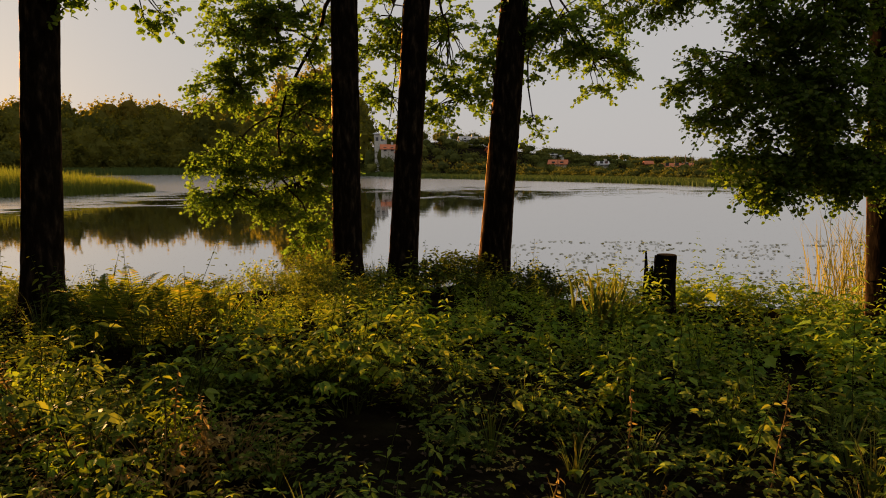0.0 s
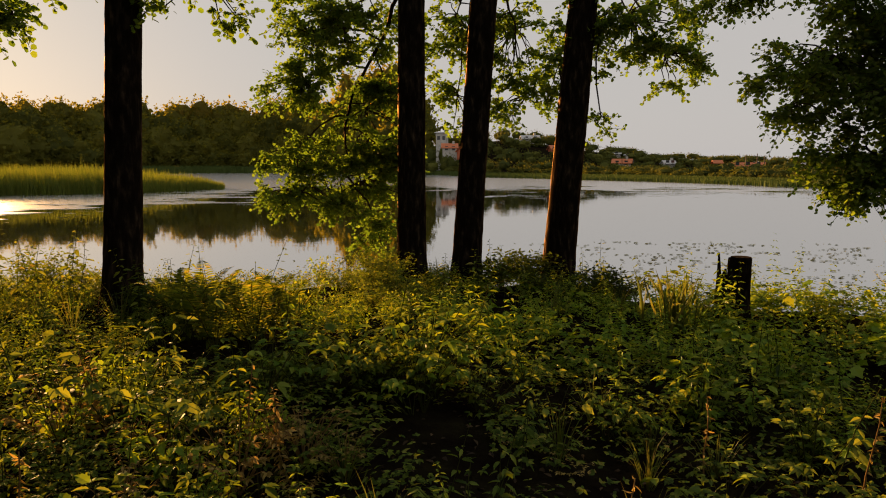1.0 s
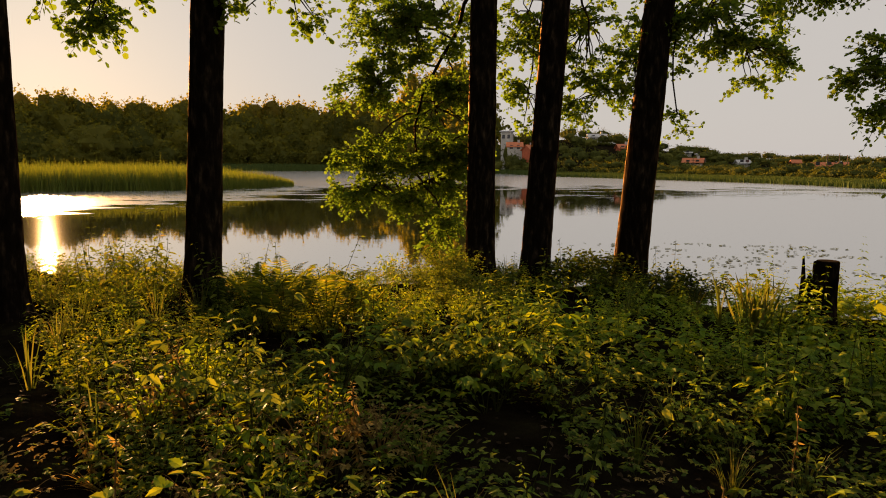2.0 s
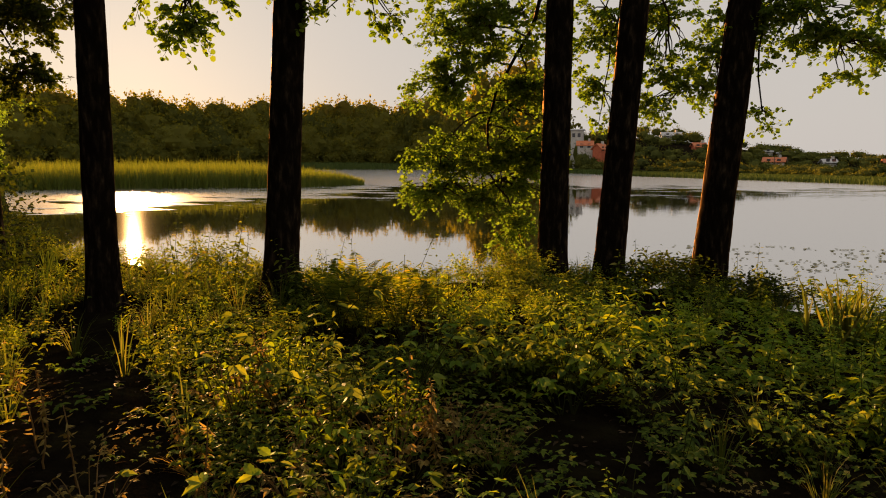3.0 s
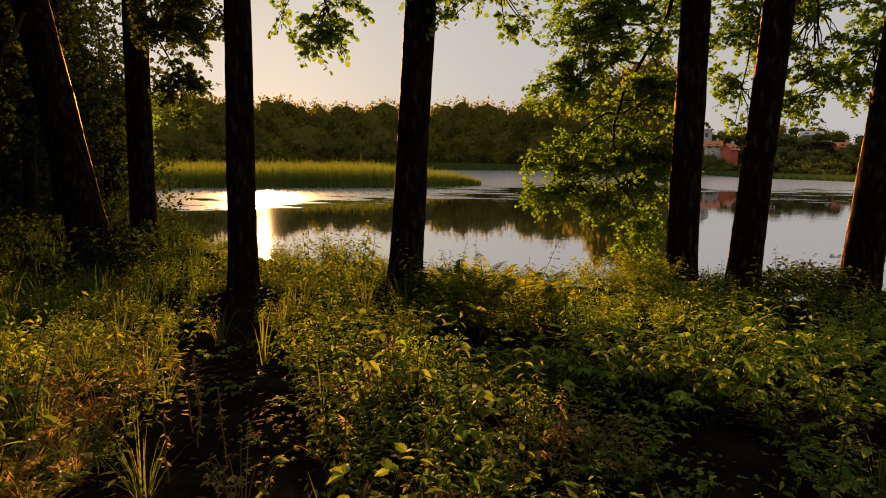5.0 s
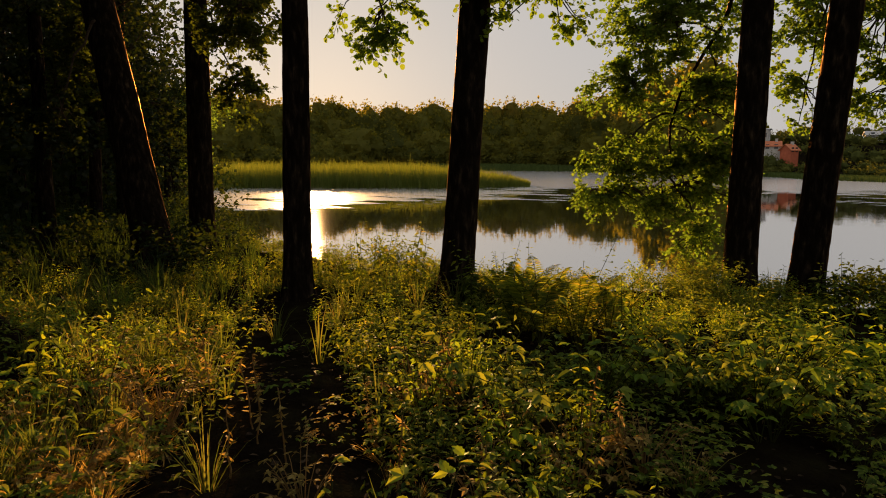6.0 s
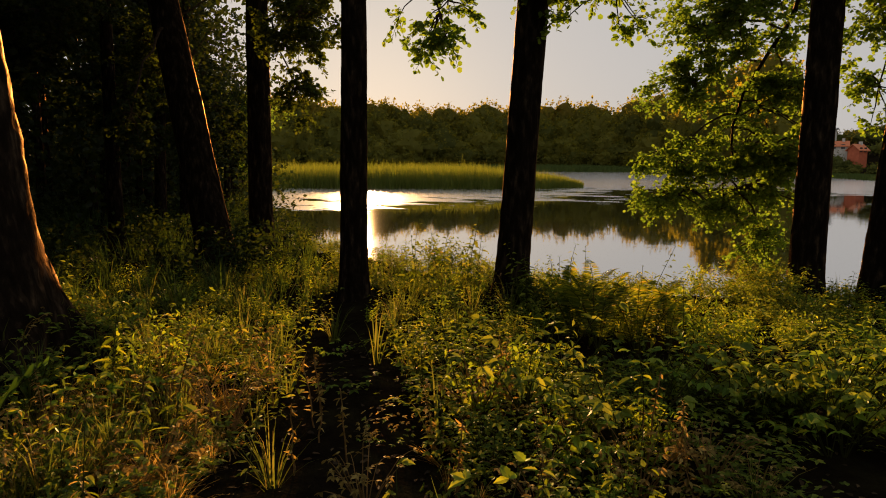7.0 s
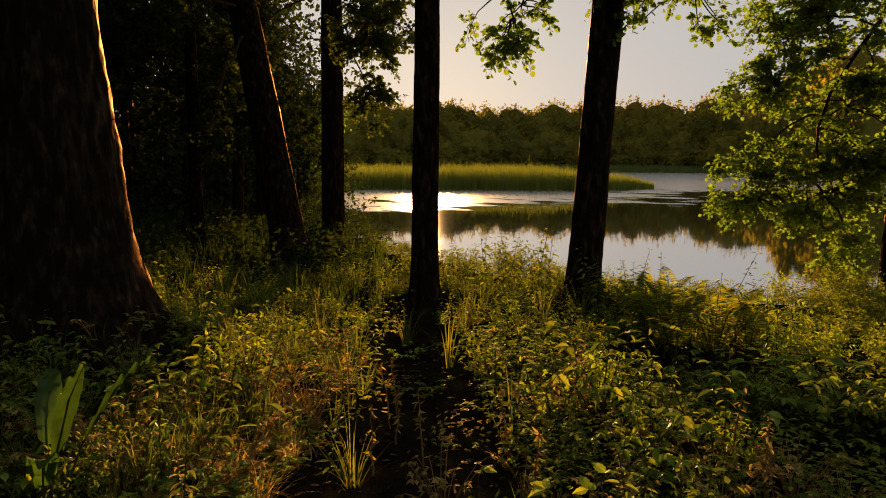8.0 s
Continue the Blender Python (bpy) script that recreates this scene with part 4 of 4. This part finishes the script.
    for k in range(3):
        lv, st = bramble(g, g.uniform(.35, .5), g.uniform(.065, .09), 6, leaflet)
        rows.append(("goutweed", lv, BRIGHT, st, STEM, "broad-leaved yellow-green ground herb", "herb", 1.2))
    for k in range(4):
        lv, st = shoreline_shrub(g, g.uniform(.4, .55), 170, .85, 6)
        rows.append(("bedstraw", lv, HERB if k % 2 else BRIGHT, st, STEM, "bushy small-leaved green herb", "herb", 1.5))
    for k in range(3):
        lv, st = broadleaf(g, g.uniform(.4, .6), g.uniform(.075, .11), 11)
        rows.append(("maple_seedling", lv, BRIGHT if k else HERB, st, STEM, "young maple with broad lobed green leaves", "seedling", 1.4))
    for k in range(2):
        lv, st = bramble(g, g.uniform(.3, .42), .038, 15, leaflet) if k else herb(g, .42, .038, 17, 3, leaflet)
        rows.append(("withered_herb", lv, DRY, st, DRY_STEM, "withered brown herb with curled leaves", "herb", .35))
    return rows


NEAR_KINDS = plant_kinds(np.random.default_rng(90), LEAF_TOOTH)
KINDS = plant_kinds(np.random.default_rng(90), LEAF_POINT)
g = np.random.default_rng(91)


def put_plant(kind, m):
    name, lv, lm, st, sm, label, cat, _ = kind
    ob = thing(name, m, label, cat, name.replace("_", " ") + " plants of the undergrowth")
    part("stem", st, sm, ob)["kind"] = "stuff"
    part("foliage", lv, lm, ob)["kind"] = "stuff"
    return ob


TRUNKS = [(-5.24, 8.24), (-1.84, 11.4), (-.95, 11.75), (.68, 12.2), (5.97, 9.1), (-7.5, 7.36), (-12.55, 9.72), (-12.08, 8.27), (-6.5, 2.0), (3.16, 10.0)]


def free(x, y, gap=.38):
    if ((x + 3.0) / .85) ** 2 + ((y - 6.3) / .8) ** 2 < 1:
        return False
    return all((x - a) ** 2 + (y - b) ** 2 > (gap + (.2 if (a, b) == (-6.5, 2.0) else 0)) ** 2 for a, b in TRUNKS)


def hollow(x, y):
    """The bare dark dip between the herbs."""
    return ((x + .55) / .42) ** 2 + ((y - 3.9) / 1.3) ** 2 < 1 or ((x - 1.9) / .75) ** 2 + ((y - 3.0) / .75) ** 2 < 1 or ((x - .4) / .85) ** 2 + ((y - 3.55) / .6) ** 2 < 1 or ((x + 1.6) / .7) ** 2 + ((y - 6.0) / .55) ** 2 < 1 or ((x + .35 * y) / .42) ** 2 + ((y - 8.7) / 2.0) ** 2 < 1


def in_shade(x, y):
    """The strip in the shadow of the trunk before the sun, thinned of plants to darken that shadow."""
    along, across = (x + 7.5) * .67 - (y - 7.36) * .74, (x + 7.5) * .74 + (y - 7.36) * .67
    return .3 < along < 9.5 and abs(across) < .36 + .05 * along


def by_dock(x, y, r):
    """The low patch beside and before the dock plant."""
    u = min(max(((x + .5) * -3.44 + (y + .1) * .95) / 12.74, 0), 1)
    return r < 4.4 and math.hypot(x + .5 + 3.44 * u, y + .1 - .95 * u) < .38


weights = np.array([k[-1] for k in KINDS])
weights = weights / weights.sum()
spots = []
for _ in range(22000):
    az, r = g.uniform(-42, 92), math.sqrt(g.uniform(1.45 ** 2, 13 ** 2))
    x, y = -r * math.sin(radians(az)), r * math.cos(radians(az))
    x -= .25 * max(0, az) / 45
    if y > np.interp(x, SHORE_X, SHORE_Y) + .35 or not free(x, y) or (hollow(x, y) and g.random() > .14) or (in_shade(x, y) and g.random() > .1) or by_dock(x, y, r):
        continue
    grassy = smooth(-3.0, -6.0, x) * (1 - smooth(6.5, 8.5, r) * .2)
    bush = .6 * noise.noise((x * 1.2, y * 1.2, 4)) + .8 * noise.noise((x * 2.2, y * 2.2, 6)) + .25 * smooth(6, 8, r)
    east = float(smooth(-1.6, -.4, x))
    low = -.05 + .14 * east
    if g.random() < grassy * .55 or g.random() > .015 + .985 * smooth(low, low + .14, bush):
        continue
    if x > .3 and r < 5.2 and noise.noise((x * 1.6, y * 1.6, 8)) < (.08 if r > 3.4 else .12):
        continue
    spots.append((r, x, y, 1 + east * (.55 * min(max(bush - low, 0), .9) - .12)))
    if len(spots) >= 2700:
        break
spots.sort()


def height_at(x, y, r):
    """How high the growth stands: low before the three trunks, in the gap beside the ferns and under the sun-side trees."""
    h = 1 - .48 * smooth(6.8, 8.6, r) * smooth(-3.2, -2.2, x) * (1 - smooth(1.6, 2.6, x))
    h *= 1 - .38 * smooth(5.5, 7.5, r) * (1 - smooth(-3.6, -2.8, x))
    h *= 1 - .45 * np.exp(-((x + 2.35) / .5) ** 2 - ((y - 8.3) / 1.2) ** 2)
    return float(h) * (.8 if r < 2.6 else 1)


# bank and middle favour the brightened leaves, so they look better lit
BANK, MIDDLE, LEFT = [0, 3, 7, 8, 9, 15, 16, 17, 23, 24], [1, 7, 8, 9, 11, 15, 16, 17, 23, 24], [0, 2, 10, 12, 18, 19, 20, 21]
first = {}
rest = {}
for i, (r, x, y, full) in enumerate(spots):
    k = int(g.choice(len(KINDS), p=weights))
    if r > 7.2 and g.random() < .75:
        k = int(g.choice(LEFT if x < -1.2 else BANK))
    elif x > -1.2 and r > 4.2 and g.random() < .7:
        k = int(g.choice(MIDDLE))
    # the near right is darkened by swapping in the duller leaf
    if x > .8 and r < 5 and KINDS[k][2] is BRIGHT:
        k = int(g.integers(0, 7))
    if x < -.9 and y < 4.2 and g.random() < (.36 if y < 3.4 else .2):
        k = len(KINDS) - 1 - int(g.integers(2))
    if r < 7 and 22 <= k <= 24:
        k -= 12
    s = g.uniform(.6, 1.25) * (1 + .45 * noise.noise((x * .8, y * .8, 11))) * height_at(x, y, r) * full
    if r < 3.8 and x > -1.2:
        s = min(s, .5 + .1 * r)
    m = Matrix.LocRotScale((x, y, gz(x, y)), Euler((g.normal(0, .14), g.normal(0, .14), g.uniform(0, 6.28))), (max(s, .6), max(s, .6), s * g.uniform(.85, 1.15)))
    if i < 300:
        if k not in first:
            first[k] = put_plant(NEAR_KINDS[k], m)
        else:
            c = copy_thing(first[k], Matrix())
            c.matrix_world = m
    else:
        name, lv, lm, st, sm, *_ = (NEAR_KINDS if r < 5.5 else KINDS)[k]
        for mat, src in ((lm, lv), (sm, st)):
            if src is st and (r > 7 or r > 5 and 10 <= k <= 17):
                continue
            rest.setdefault(mat.name, (Bag(), mat))[0].take(src, m)
for key, (b, mat) in rest.items():
    stuff("undergrowth_leaves" if "leaf" in key else "undergrowth_stems", b, mat, "dense green undergrowth on the lake bank" if mat in (HERB, BRIGHT) else "thin stems and withered leaves in the undergrowth", "undergrowth")

# creeping cover of small leaves close to the soil
cover, brown = Bag(), Bag()
for k in range(1500):
    az, r = g.uniform(-40, 90), math.sqrt(g.uniform(1.35 ** 2, 7.5 ** 2))
    x, y = polar(az, r)
    x -= .25 * max(0, az) / 45
    thin = hollow(x, y) or in_shade(x, y)
    if not free(x, y, .3) or (thin and g.random() > (.06 if x < -1 else .3)) or (x > -.8 + g.normal(0, .3) and g.random() > .4):
        continue
    s = g.uniform(.28, .5)
    dead = g.random() < (.22 if x < -1 and y < 4.2 else .05)
    kind = KINDS[-1 - int(g.integers(2))] if dead else KINDS[int(g.choice([10, 11, 12, 13, 14, 15, 16, 17]))]
    (brown if dead else cover).take(kind[1], Matrix.LocRotScale((x, y, gz(x, y)), Euler((g.normal(0, .2), g.normal(0, .2), k)), (s * 1.5, s * 1.5, s)))
stuff("ground_cover", cover, HERB, "creeping small green leaves close to the soil", "ground cover")
stuff("dead_cover", brown, DRY, "dead straw-brown leaves and stems on the soil", "ground cover")

# low growth that hides the lip of the bank
b = Bag()
for k in range(330):
    x = g.uniform(-14, 7)
    y = np.interp(x, SHORE_X, SHORE_Y) - g.uniform(-.35, 1.6)
    if not free(x, y, .3):
        continue
    s = g.uniform(.55, .95)
    b.take(KINDS[18 + int(g.integers(4))][1] if x < -1 else KINDS[int(g.integers(0, 10))][1], Matrix.LocRotScale((x, y, gz(x, y)), Euler((0, 0, k)), (s * 1.3, s * 1.3, s * .8)))
stuff("bank_growth", b, SUNNY, "low small-leaved growth along the lip of the bank", "undergrowth")

# shrubs along the water's edge; sun and shade are painted by two leaf colours
lit = [shoreline_shrub(g, .9, 760, 1.2) for _ in range(3)]
dim = [shoreline_shrub(g, .9, 620, 1.6) for _ in range(3)]
made = {}
for i, (x, y, s) in enumerate([(-7.7, 9.9, 1.1), (-7.1, 9.6, .9), (-8.4, 9.5, .9), (-6.3, 9.5, .8), (-9.2, 9.0, .8), (-4.1, 9.9, .6), (-2.2, 10.8, .75), (-2.3, 9.6, .7), (-2.45, 11.0, .9), (-2.0, 10.3, .85), (-1.5, 12.0, .8), (-.3, 11.8, 1.15), (.1, 12.0, 1.1), (-.5, 11.3, .9), (.3, 11.0, .8), (1.25, 11.4, .9), (1.6, 11.2, .75), (1.0, 11.0, .7), (3.9, 10.8, .75), (4.6, 10.4, .8), (5.3, 9.8, .8), (2.9, 11.0, .5), (-2.05, 9.2, .7), (-2.0, 9.6, .8), (-1.6, 9.4, .8), (-1.5, 8.5, .6), (-1.9, 8.4, .65), (-1.2, 9.0, .7), (-4.4, 9.2, .6), (-1.3, 10.9, .7), (.3, 11.8, 1.1), (1.4, 11.6, 1.0), (1.8, 11.45, .9), (-4.75, 8.0, .75), (-4.5, 8.45, .7)]):
    low = .7 if x < -1 else .6
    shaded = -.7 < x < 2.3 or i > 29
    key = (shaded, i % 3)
    m = Matrix.LocRotScale((x, y, gz(x, y)), Euler((0, 0, i * 1.3)), (s * 1.1, s * 1.1, s * low))
    if key in made:
        copy_thing(made[key], Matrix()).matrix_world = m
        continue
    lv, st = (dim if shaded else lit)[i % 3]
    ob = thing("shore_shrub", m, "leafy shrub at the foot of the trunks, coloured as shaded" if shaded else "small-leaved shrub at the water's edge, coloured a sunlit yellow-green", "shrub", "shrubs along the water's edge")
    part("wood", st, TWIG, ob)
    part("foliage", lv, HALF_SHADE_LEAF if shaded else SUNNY, ob)
    made[key] = ob

# tall dark herbs along the edge of the bank
tall = []
for k in range(3):
    lv, st = Bag(), Bag()
    for j in range(4):
        a, c = herb(g, g.uniform(.6, .95), g.uniform(.075, .1), 13)
        m = Matrix.LocRotScale((g.normal(0, .13), g.normal(0, .13), 0), Euler((g.normal(0, .12), g.normal(0, .12), j)), None)
        lv.take(a, m)
        st.take(c, m)
    tall.append(put_plant(("bank_herb", lv, HERB, st, STEM, "clump of tall leafy herbs at the edge of the bank", "herb", 0), Matrix()))
for i, (x, y, s) in enumerate([(-.35, 10.9, 1.2), (.05, 10.7, 1.0), (1.25, 10.7, 1.15), (1.6, 10.5, .9), (-1.25, 10.6, 1.1), (2.6, 9.7, .85), (3.6, 9.5, .9), (4.3, 9.3, .9), (4.9, 9.0, .85), (-4.7, 8.3, 1.1), (-4.3, 8.0, .9), (-3.5, 7.6, .8), (-6.4, 8.4, 1.45), (-6.0, 8.1, 1.1), (-6.75, 8.2, 1.25), (-3.3, 6.95, 1.15), (-2.95, 7.05, 1.25), (-3.65, 7.1, 1.1), (-4.55, 8.0, 1.2), (-8.0, 8.6, 1.0), (-8.7, 8.0, .9), (-.6, 9.4, .9), (.7, 9.6, .9)]):
    ob = tall[i % 3] if i < 3 else copy_thing(tall[i % 3], Matrix())
    ob.matrix_world = Matrix.LocRotScale((x, y, gz(x, y)), Euler((0, 0, i * 1.7)), (s, s, s * (.72 if -2.9 < x < -1 else 1.0)))

# low growth on the wooded ground and along its shore
b = Bag()
lows = [shoreline_shrub(g, .8, 120, 1.3, 11, LEAF_TUFT) for _ in range(3)]
for k in range(560):
    if k < 150:
        x = g.uniform(-75, -12)
        y = np.interp(x, SHORE_X, SHORE_Y) - abs(g.normal(0.2, 1.2))
        s = g.uniform(.6, 1.2) * (1 + (-x - 12) / 40)
    else:
        az, r = g.uniform(50, 97), 11 + 75 * g.random() ** 1.5
        x, y = polar(az, r)
        s = g.uniform(.9, 1.7) * (1 + r / 60)
        if y > np.interp(x, SHORE_X, SHORE_Y) - .5:
            continue
    b.take(lows[k % 3][0], Matrix.LocRotScale((x, y, gz(x, y)), Euler((0, 0, k)), (s, s, s * .8)))
# this growth too carries the wood's shade in its leaf colour
stuff("wood_edge_growth", b, SHADED_LEAF, "low leafy growth under the trees of the wood", "undergrowth")

b = Bag()
low_tufts = [tuft(g, .6, 12, .02) for _ in range(4)]
for k in range(1900):
    az, r = g.uniform(48, 92), math.sqrt(g.uniform(9 ** 2, 40 ** 2))
    x, y = polar(az, r)
    if y > np.interp(x, SHORE_X, SHORE_Y) - .1 or not free(x, y, .4):
        continue
    s = g.uniform(.7, 1.2)
    b.take(low_tufts[k % 4], Matrix.LocRotScale((x, y, gz(x, y)), Euler((0, 0, k)), (s, s, s)))
stuff("wood_grass", b, SHADED_GRASS, "tall grass under the trees of the wood, coloured as shaded", "grass")

# ferns
for i, (x, y, s) in enumerate([(-3.15, 6.5, 1.0), (-2.8, 6.7, 1.0), (-3.55, 6.75, .9), (-2.55, 6.95, .75)]):
    ob = thing("fern", (x, y, gz(x, y)), "tall feathery green fern by the water", "fern", "ferns by the water")
    for k in range(13):
        lv, st = frond(g, k * .483 + g.uniform(-.25, .25), .95 * s * g.uniform(.75, 1.05))
        part("stalk", st, STEM, part("frond", lv, HERB, ob))

# grass
tufts = [tuft(g, g.uniform(.3, .55), 30, .011) for _ in range(6)]
b = Bag()
for _ in range(900):
    az, r = g.uniform(-40, 92), math.sqrt(g.uniform(1.3 ** 2, 13 ** 2))
    x, y = polar(az, r)
    keep = (.12 + .6 * float(smooth(-2.5, -5.5, x))) * (.08 if in_shade(x, y) else 1)
    if g.random() > keep or not free(x, y, .25) or y > np.interp(x, SHORE_X, SHORE_Y) + .2:
        continue
    s = g.uniform(.7, 1.3) * (.55 + .45 * float(smooth(2, 5, r)))
    b.take(tufts[int(g.integers(6))], Matrix.LocRotScale((x, y, gz(x, y)), Euler((0, 0, g.uniform(0, 6.28))), (s, s, s)))
dry = Bag()
for _ in range(70):
    x, y = g.uniform(-5.5, -1.3), g.uniform(.2, 4.2)
    if math.hypot(x + .3, y) < 1.5 or not free(x, y, .3) or in_shade(x, y):
        continue
    s = g.uniform(.35, .6)
    dry.take(tufts[int(g.integers(6))], Matrix.LocRotScale((x, y, gz(x, y)), Euler((g.normal(0, .7), g.normal(0, .7), g.uniform(0, 6.28))), (s, s, s)))
for _ in range(150):
    x, y = g.normal(-3.9, .55), g.normal(2.1, .5)
    if math.hypot(x + .45, y) < 1.6 or not free(x, y, .3) or in_shade(x, y):
        continue
    s = g.uniform(.35, .62)
    dry.take(tufts[int(g.integers(6))], Matrix.LocRotScale((x, y, gz(x, y) + .05), Euler((g.normal(0, .8), g.normal(0, .8), g.uniform(0, 6.28))), (s, s, s * .9)))
stuff("dry_grass", dry, DRY, "straw-coloured dry grass among the herbs", "grass")
stuff("grass", b, GRASS, "long yellow-green grass between the herbs", "grass")
n = 9000
az, r = g.uniform(-180, 180, n), np.sqrt(g.uniform(.5 ** 2, 7.5 ** 2, n))
x, y = polar(az, r)
b = Bag()
b.leaves(np.stack([x, y, ground_z(x, y) + g.uniform(.004, .03, n)], -1), np.stack([g.normal(0, 1, n), g.normal(0, 1, n), g.normal(0, .15, n)], -1), np.stack([g.normal(0, .3, n), g.normal(0, .3, n), np.ones(n)], -1), g.uniform(.03, .07, n), g.uniform(.02, .045, n), LEAF_POINT)
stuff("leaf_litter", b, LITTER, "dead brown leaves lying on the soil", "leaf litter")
b = Bag()
for k in range(16):
    x, y = g.normal(2.1, .28), g.normal(9.3, .25)
    blades(b, np.full(5, x), np.full(5, y), np.full(5, gz(x, y)), g.uniform(.5, .9, 5), g.uniform(.03, .045, 5), g, .2)
stuff("iris_leaves", b, GRASS, "sword-shaped iris leaves near the stump", "iris")

# herbs and grass round the foot of the old tree
b, c = Bag(), Bag()
for k in range(150):
    x, y = g.uniform(-7.0, -3.9), g.uniform(-.2, 3.4)
    if not free(x, y, .12):
        continue
    s = g.uniform(.5, .95)
    m = Matrix.LocRotScale((x, y, gz(x, y)), Euler((g.normal(0, .15), g.normal(0, .15), k)), (s, s, s))
    if k % 2:
        b.take(KINDS[int(g.integers(0, 18))][1], m)
    else:
        c.take(tufts[k % 6], m)
stuff("foot_herbs", b, HERB, "green herbs round the foot of the old tree", "undergrowth")
stuff("foot_grass", c, GRASS, "long grass round the foot of the old tree", "grass")

# tall lit growth behind the dock
b, c = Bag(), Bag()
for k in range(26):
    x, y = g.uniform(-5.0, -3.8), g.uniform(1.0, 1.9)
    s = g.uniform(.6, 1.0)
    m = Matrix.LocRotScale((x, y, gz(x, y)), Euler((g.normal(0, .2), g.normal(0, .2), k)), (s, s, s * 1.1))
    if k % 3 == 0:
        b.take(KINDS[int(g.choice([0, 2, 7, 8, 18, 19, 20]))][1], m)
    else:
        c.take(tufts[k % 6], m)
stuff("dock_side_herbs", b, HERB, "tall fresh-green herbs beside the dock", "undergrowth")
stuff("dock_side_grass", c, GRASS, "long lit grass beside the dock", "grass")

# single plants near the walk
b = Bag()
for x, y, n, h in [(-1.45, 2.0, 9, .75), (-1.2, 1.75, 6, .6), (.95, 2.6, 6, .55), (-1.95, 2.1, 3, .7), (-3.0, 3.4, 9, .55), (-4.6, 4.6, 10, .6)]:
    b.take(tuft(g, h, n, .016), Matrix.Translation((x, y, gz(x, y))))
stuff("arching_grass", b, GRASS, "long arching grass blades among the herbs", "grass")
for x, y, h, leaf, n in [(-.28, 2.92, .36, .06, 10), (1.3, 2.8, .36, .06, 8), (.2, 4.75, .62, .085, 10), (-.75, 4.9, .55, .08, 9)]:
    lv, st = broadleaf(g, h, leaf, n, LEAF_TOOTH)
    put_plant(("broad_herb", lv, HERB, st, STEM, "herb with large green toothed leaves", "herb", 0), Matrix.Translation((x, y, gz(x, y))))
for x, y, h in [(1.22, 4.5, .62), (1.05, 3.3, .42), (1.5, 3.1, .4), (.45, 3.2, .42), (2.0, 4.1, .8), (-1.75, 3.9, .7), (-2.5, 2.9, .5), (-3.3, 2.4, .45), (-3.75, 3.0, .5), (-3.9, 3.2, .45), (-3.55, 2.85, .4), (-3.2, 2.75, .5), (-4.3, 3.1, .55)]:
    ob = thing("dry_stalk", (x, y, gz(x, y)), "dead orange-brown stalk with a few curled leaves", "dry stalk", "dry stalks in the undergrowth")
    st, lv = Bag(), Bag()
    way = bend((0, 0, -.04), (g.normal(0, .06), g.normal(0, .06), h), n=6, wob=.06, g=g)
    st.tube(way, np.linspace(.007, .003, 6), 5)
    n = 24
    u = g.uniform(.3, 1, n)
    p = np.stack([np.interp(u, np.linspace(0, 1, 6), way[:, c]) for c in range(3)], -1)
    lv.leaves(p, np.stack([g.normal(0, 1, n), g.normal(0, 1, n), g.normal(-.4, .5, n)], -1), g.normal(0, 1, (n, 3)), g.uniform(.025, .06, n), g.uniform(.012, .025, n), LEAF_POINT)
    part("stem", st, DRY_STEM, ob, "", True)
    part("foliage", lv, DRY, ob)["kind"] = "stuff"

# big dock plant close by
dx, dy = -3.94, .85
dock = thing("dock_plant", (dx, dy, gz(dx, dy)), "dock with large wavy dark green leaves", "dock plant")
for k in range(6):
    a, h = k * 2.4 + .3, (1.15, 1.0, .9, 1.12, .75, .95)[k]
    lean = (.3, .62, .8, .45, .95, .7)[k]
    out = np.array([math.cos(a), math.sin(a), 0])
    side = np.array([-math.sin(a), math.cos(a), 0])
    n = 27
    u = np.linspace(0, 1, n)
    mid = out * (lean * h * (.35 + .65 * u[:, None])) + np.array([0, 0, 1]) * (h * (.42 + .58 * u[:, None] - (.08 + .34 * lean) * u[:, None] ** 2))
    wide = .06 * np.sin(np.pi * np.clip(u * .95 + .05, 0, 1) ** .8) ** .85 + .003
    cols = []
    for c in (-1, -.5, 0, .5, 1):
        wave = .026 * abs(c) ** 1.5 * np.sin(u * 29 + k + 1.3 * c)
        cols.append(mid + side * (c * wide)[:, None] + (out * .25 + np.array([0, 0, .8])) * (wave + .35 * abs(c) * wide)[:, None])
    lv = Bag()
    lv.add(np.concatenate(cols), None, [(c * n + i, c * n + i + 1, (c + 1) * n + i + 1, (c + 1) * n + i) for c in range(4) for i in range(n - 1)])
    leaf_ob = part("leaf", lv, DOCK, dock, "", True)
    st = Bag()
    st.tube([(0, 0, -.03), mid[0] * .6, mid[0], mid[13], mid[-1]], [.007, .006, .005, .004, .001], 5, False)
    part("leaf_stalk", st, STEM, leaf_ob)
